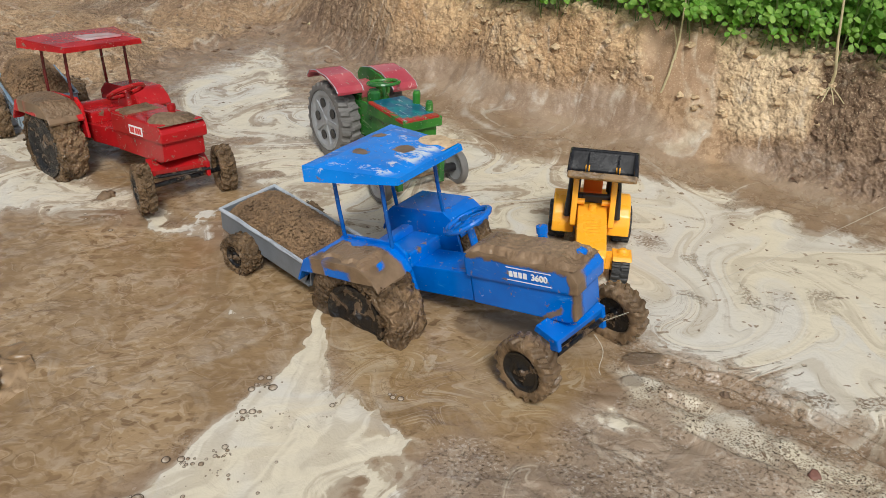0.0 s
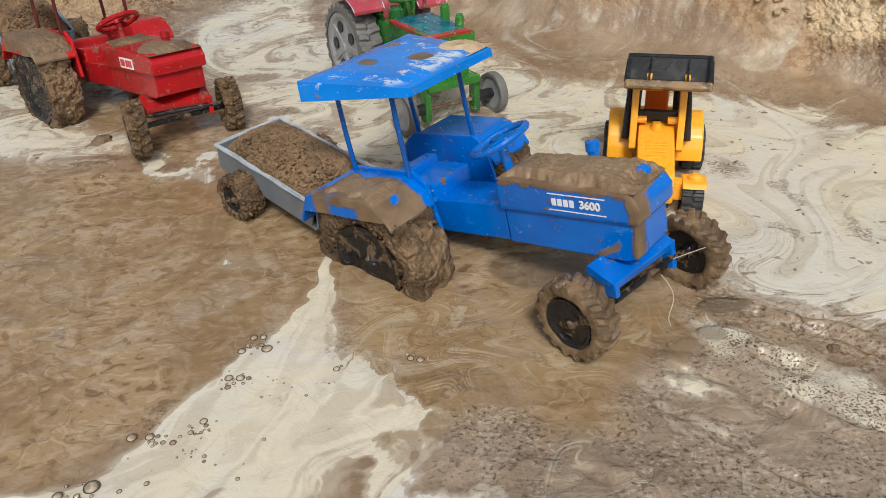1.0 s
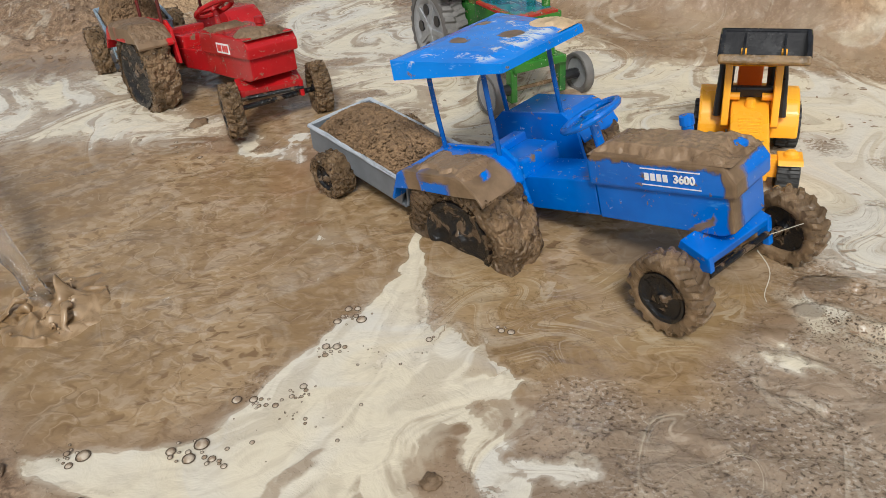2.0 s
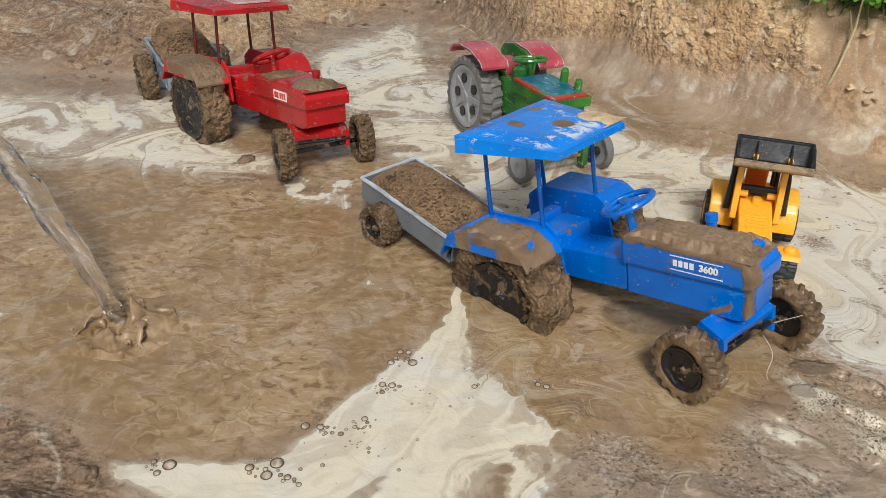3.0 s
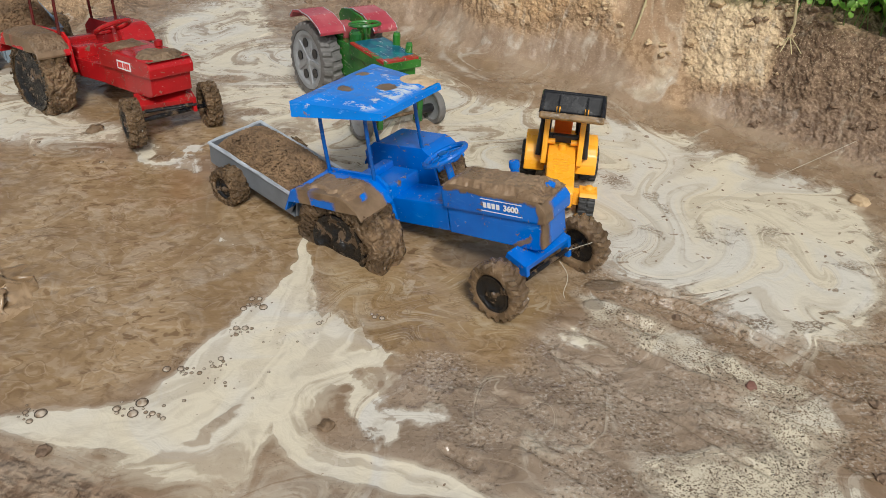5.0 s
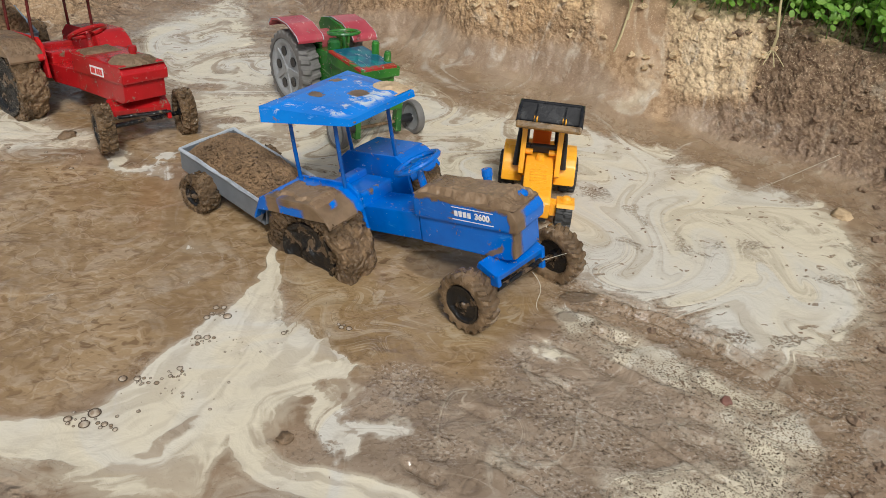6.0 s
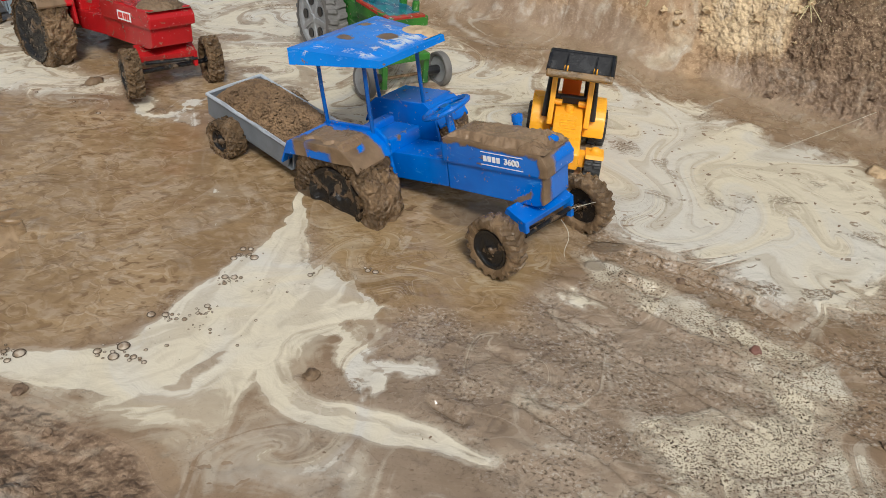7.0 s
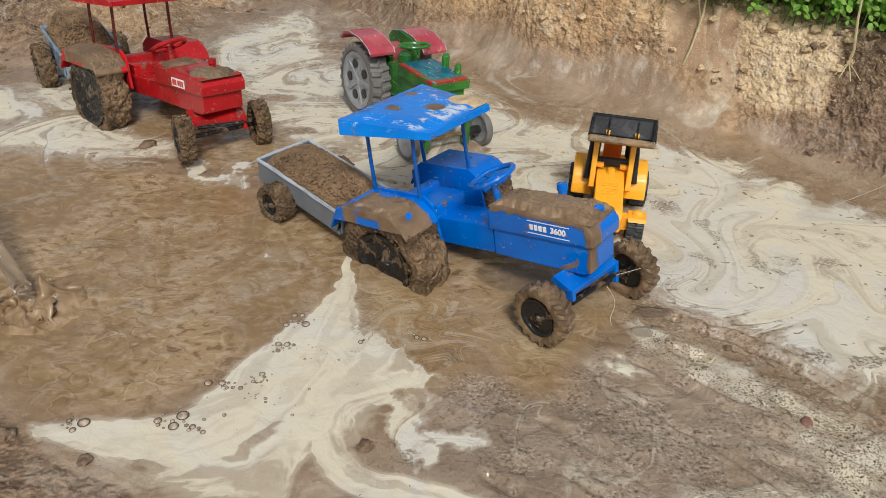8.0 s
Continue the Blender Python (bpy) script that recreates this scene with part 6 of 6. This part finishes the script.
# ---- bubbles where the silty water meets the foam ----
def bubbles():
    n = Nodes("bubble_film")
    f = n.noise(120, 2, 0.5, n.coords()).outputs[0]
    film = n.done(n.mix(n.step(f, 0.4, 0.6), (0.3, 0.22, 0.15), (0.5, 0.42, 0.33)), 0.06)
    rim = plain("bubble_rim", (0.1, 0.068, 0.042), 0.2)
    rng = random.Random(5)
    domes, rims, taken = bmesh.new(), bmesh.new(), []
    for cx, cy, count, spread, size in BUBBLES:
        for k in range(count * 3):
            x, y = cx + rng.gauss(0, spread * 0.42), cy + rng.gauss(0, spread * 0.28)
            r = size * (0.12 + 0.5 * rng.random() ** 2.2)
            if any(math.hypot(x - a, y - b) < (r + c) * 0.95 for a, b, c in taken):
                continue
            taken.append((x, y, r))
            for v in bmesh.ops.create_uvsphere(domes, u_segments=12, v_segments=8, radius=r * 0.86)["verts"]:
                v.co = Vector((x + v.co.x, y + v.co.y, 0.0008 + v.co.z * 0.5))
            ring = bmesh.new()
            w = 0.075 * r + 0.0001
            lathe(ring, [(r + w * math.cos(a), w * math.sin(a)) for a in (2 * math.pi * i / 6 for i in range(6))], 14)
            me = bpy.data.meshes.new("ring")
            bmesh.ops.transform(ring, matrix=pose(x, y, 0.001, 90, 0, 0), verts=ring.verts)
            ring.to_mesh(me)
            ring.free()
            rims.from_mesh(me)
            bpy.data.meshes.remove(me)
    tagged(part("foam_bubbles", domes, film, None, smooth=True), "clusters of small mud bubbles along the foam edge", "bubbles", kind="stuff")
    tagged(part("bubble_rims", rims, rim, None, smooth=True), "dark wet rims round the mud bubbles", "bubbles", kind="stuff")


BUBBLES = [(-0.182, 0.655, 8, 0.02, 0.009), (-0.19, 0.61, 5, 0.012, 0.009), (-0.233, 0.54, 6, 0.014, 0.009), (-0.275, 0.485, 9, 0.022, 0.011), (-0.25, 0.476, 4, 0.012, 0.009), (-0.2, 0.556, 5, 0.02, 0.006),
           (-0.375, 0.477, 8, 0.02, 0.01), (-0.10, 0.625, 2, 0.01, 0.008), (-0.03, 0.64, 2, 0.012, 0.008), (-0.15, 0.6, 5, 0.05, 0.004), (-0.2, 0.52, 8, 0.09, 0.0035), (-0.5, 1.03, 6, 0.1, 0.006)]
bubbles()


# ---- splash where water falls into the pool ----
def splash():
    n = Nodes("silty_water")
    f = n.noise(40, 4, 0.6, n.coords(), 0.8).outputs[0]
    m = n.done(n.mix(n.step(f, 0.35, 0.65), (0.22, 0.135, 0.064), (0.36, 0.245, 0.145)), 0.3)
    t = thing("water_splash", pose(-0.5, 0.665, 0), "low burst of brown water thrown up in the silty pool", "splash")
    bm = bmesh.new()
    g, size = [], 72
    for i in range(size + 1):
        row = []
        for j in range(size + 1):
            x, y = 0.16 * (i / size - 0.5), 0.16 * (j / size - 0.5)
            r = math.hypot(x, y)
            wob = noise.fractal((x * 30, y * 30, 3), 1.0, 2.0, 4)
            z = 0.026 * math.exp(-((r - 0.022) / 0.012) ** 2) * max(0.0, 0.25 + 1.1 * noise.noise((x * 45 + 4, y * 45, 3)) + 0.5 * wob) + 0.012 * math.exp(-(r / 0.04) ** 2) * (0.6 + wob) + 0.005 * math.exp(-((r - 0.05) / 0.012) ** 2) * (0.7 + wob) + 0.003 * noise.noise((x * 90, y * 90, 1)) * math.exp(-(r / 0.05) ** 2)
            row.append(bm.verts.new((x + 0.012 * noise.noise((x * 40, y * 40, 7)), y + 0.012 * noise.noise((x * 40, y * 40, 9)), z - 0.002 - 0.004 * max(0, (r - 0.05) / 0.025))))
        g.append(row)
    for i in range(size):
        for j in range(size):
            bm.faces.new((g[i][j], g[i + 1][j], g[i + 1][j + 1], g[i][j + 1]))
    part("burst", bm, m, t, smooth=True)
    rng = random.Random(3)
    for k in range(16):
        a, d = rng.uniform(0, 6.28), rng.uniform(0.008, 0.06)
        bm = bmesh.new()
        lump(bm, (d * math.cos(a), d * math.sin(a), rng.uniform(0.004, 0.05) * (1 - d / 0.08)), rng.uniform(0.0008, 0.0022), k, 1.0, 2, 0.2)
        part("droplet", bm, m, t, smooth=True)
    for k in range(7):
        a, d = 0.95 * k + rng.uniform(-0.2, 0.2), rng.uniform(0.016, 0.026)
        reach, high, turn = rng.uniform(0.015, 0.032), rng.uniform(0.008, 0.02), rng.uniform(-0.9, 0.9)
        pts = []
        for i in range(13):
            u = i / 12
            rr, b = d + reach * u, a + turn * u
            pts.append((rr * math.cos(b), rr * math.sin(b), 4 * high * u * (1 - u) - 0.003 + 0.004 * noise.noise((u * 5, k, 0))))
        bm = bmesh.new()
        rod(bm, pts, 0.0048, 10, 0.0016)
        rough_up(bm, 0.007, 80, k)
        part("water_sheet", bm, m, t, smooth=True)


splash()


def water_jet():
    """A clear stream that falls in a bow into the pool."""
    n = Nodes("clear_water")
    p = n.coords()
    lines = n.noise(60, 4, 0.6, n.mapped(p, 30, (0.2, 1.0, 1.0)), 0.6).outputs[0]
    n.put(n.mixf(n.step(lines, 0.56, 0.7), 1.0, 0.75), n.b.inputs["Transmission Weight"])
    n.put(1.33, n.b.inputs["IOR"])
    n.bump(lines, 0.6, 0.004)
    m = n.done(n.mix(n.step(lines, 0.52, 0.66), (0.92, 0.9, 0.86), (0.8, 0.8, 0.8)), 0.06)
    knots = [Vector(v) for v in ((-0.86, 0.87, 0.2), (-0.74, 0.8, 0.185), (-0.66, 0.755, 0.155), (-0.6, 0.72, 0.112), (-0.545, 0.688, 0.055), (-0.505, 0.664, -0.004))]
    pts = []
    for i in range(len(knots) - 1):
        a, b, c, d = knots[max(i - 1, 0)], knots[i], knots[i + 1], knots[min(i + 2, len(knots) - 1)]
        for j in range(8):
            u = j / 8
            pts.append(0.5 * (2 * b + (c - a) * u + (2 * a - 5 * b + 4 * c - d) * u * u + (3 * b - 3 * c + d - a) * u ** 3))
    bm = bmesh.new()
    rod(bm, pts + [knots[-1]], 0.017, 20, 0.009)
    for v in bm.verts:
        v.co += 0.005 * noise.noise_vector(v.co * Vector((14, 14, 40)).length * 0.6) + 0.002 * noise.noise_vector(v.co * 90)
    ob = part("water_jet", bm, m, None, smooth=True)
    return tagged(ob, "clear stream of water falling in a bow into the brown pool", "water")


water_jet()


# ---- scattered bits on foam and mud ----
def bits(name, count, poly, size, material, label, seed):
    rng = np.random.RandomState(seed)
    xs, ys = [a for a, _ in poly], [b for _, b in poly]
    x, y = rng.uniform(min(xs), max(xs), count * 4), rng.uniform(min(ys), max(ys), count * 4)
    keep = np.flatnonzero(inside(x, y, poly) > 0.01)[:count]
    z = layers(x[keep], y[keep])[0]
    bm = bmesh.new()
    for k, (a, b, c) in enumerate(zip(x[keep], y[keep], z)):
        r = size * (0.3 + 0.7 * rng.rand() ** 3)
        first = len(bm.verts)
        made = bmesh.ops.create_icosphere(bm, subdivisions=1, radius=r)["verts"]
        turn = Matrix.Rotation(rng.rand() * 6.28, 3, "Z")
        long = 0.8 + 1.2 * rng.rand()
        for v in made:
            q = turn @ Vector((v.co.x * long, v.co.y * 0.7, v.co.z * 0.35))
            v.co = Vector((a, b, c)) + q * (1 + 0.5 * noise.noise(q * 500 + Vector((k, 0, 0))) + 0.6 * noise.noise(q * 900 + Vector((0, k, 0))))
    return tagged(part(name, bm, material), label, "debris", kind="stuff")


bits("foam_debris", 60, FOAM_RIGHT, 0.004, M_DARKCLOD, "dark crumbs and leaf bits lying on the pale foam", 81)
bits("mud_debris", 90, GREYMUD, 0.002, M_DARKCLOD, "small dark crumbs on the grey mud", 82)
bits("speckle_crumbs", 90, SPECKLED, 0.0025, M_DARKCLOD, "dark crumbs in the speckled scum", 83)
bits("back_debris", 70, FOAM_BACK, 0.0035, M_DARKCLOD, "dark bits drifting on the far foam", 84)


def stone(x, y, r, material, label, seed, flat=0.6):
    bm = bmesh.new()
    lump(bm, (0, 0, 0), r, seed, flat, 3, 0.3)
    ob = part("stone", bm, material, None, smooth=True)
    ob.location = (x, y, ground_height(x, y) + r * flat * 0.3)
    return tagged(ob, label, "stone")


stone(0.69, 0.93, 0.014, M_CLOD, "tan lump of earth at the pond's edge", 3.3)
stone(0.383, 0.532, 0.006, plain("brick_red", (0.24, 0.11, 0.08), 0.7), "small broken piece of red brick in the mud", 5.1)
stone(0.331, 0.647, 0.005, M_DARKCLOD, "small dark pebble on the mud", 7.7)
stone(0.587, 1.255, 0.009, M_CLOD, "pale clod in the sandy bank", 9.2)
stone(0.54, 1.3, 0.013, M_CLOD, "large pale clod on the bank's crest", 2.2)
stone(0.6, 1.27, 0.011, M_CLOD, "large pale clod on the bank's crest", 4.6)
stone(-0.075, 0.47, 0.008, M_MUD, "small mud lump in the foam eddy", 6.1)
stone(-0.52, 1.1, 0.012, M_MUD, "mud lump beside the red tractor's wheel", 8.4)
stone(-0.34, 0.43, 0.007, M_DARKCLOD, "damp clod on the near bank", 1.4)
stone(-0.43, 0.455, 0.01, M_DARKCLOD, "damp clod on the near bank", 3.8)
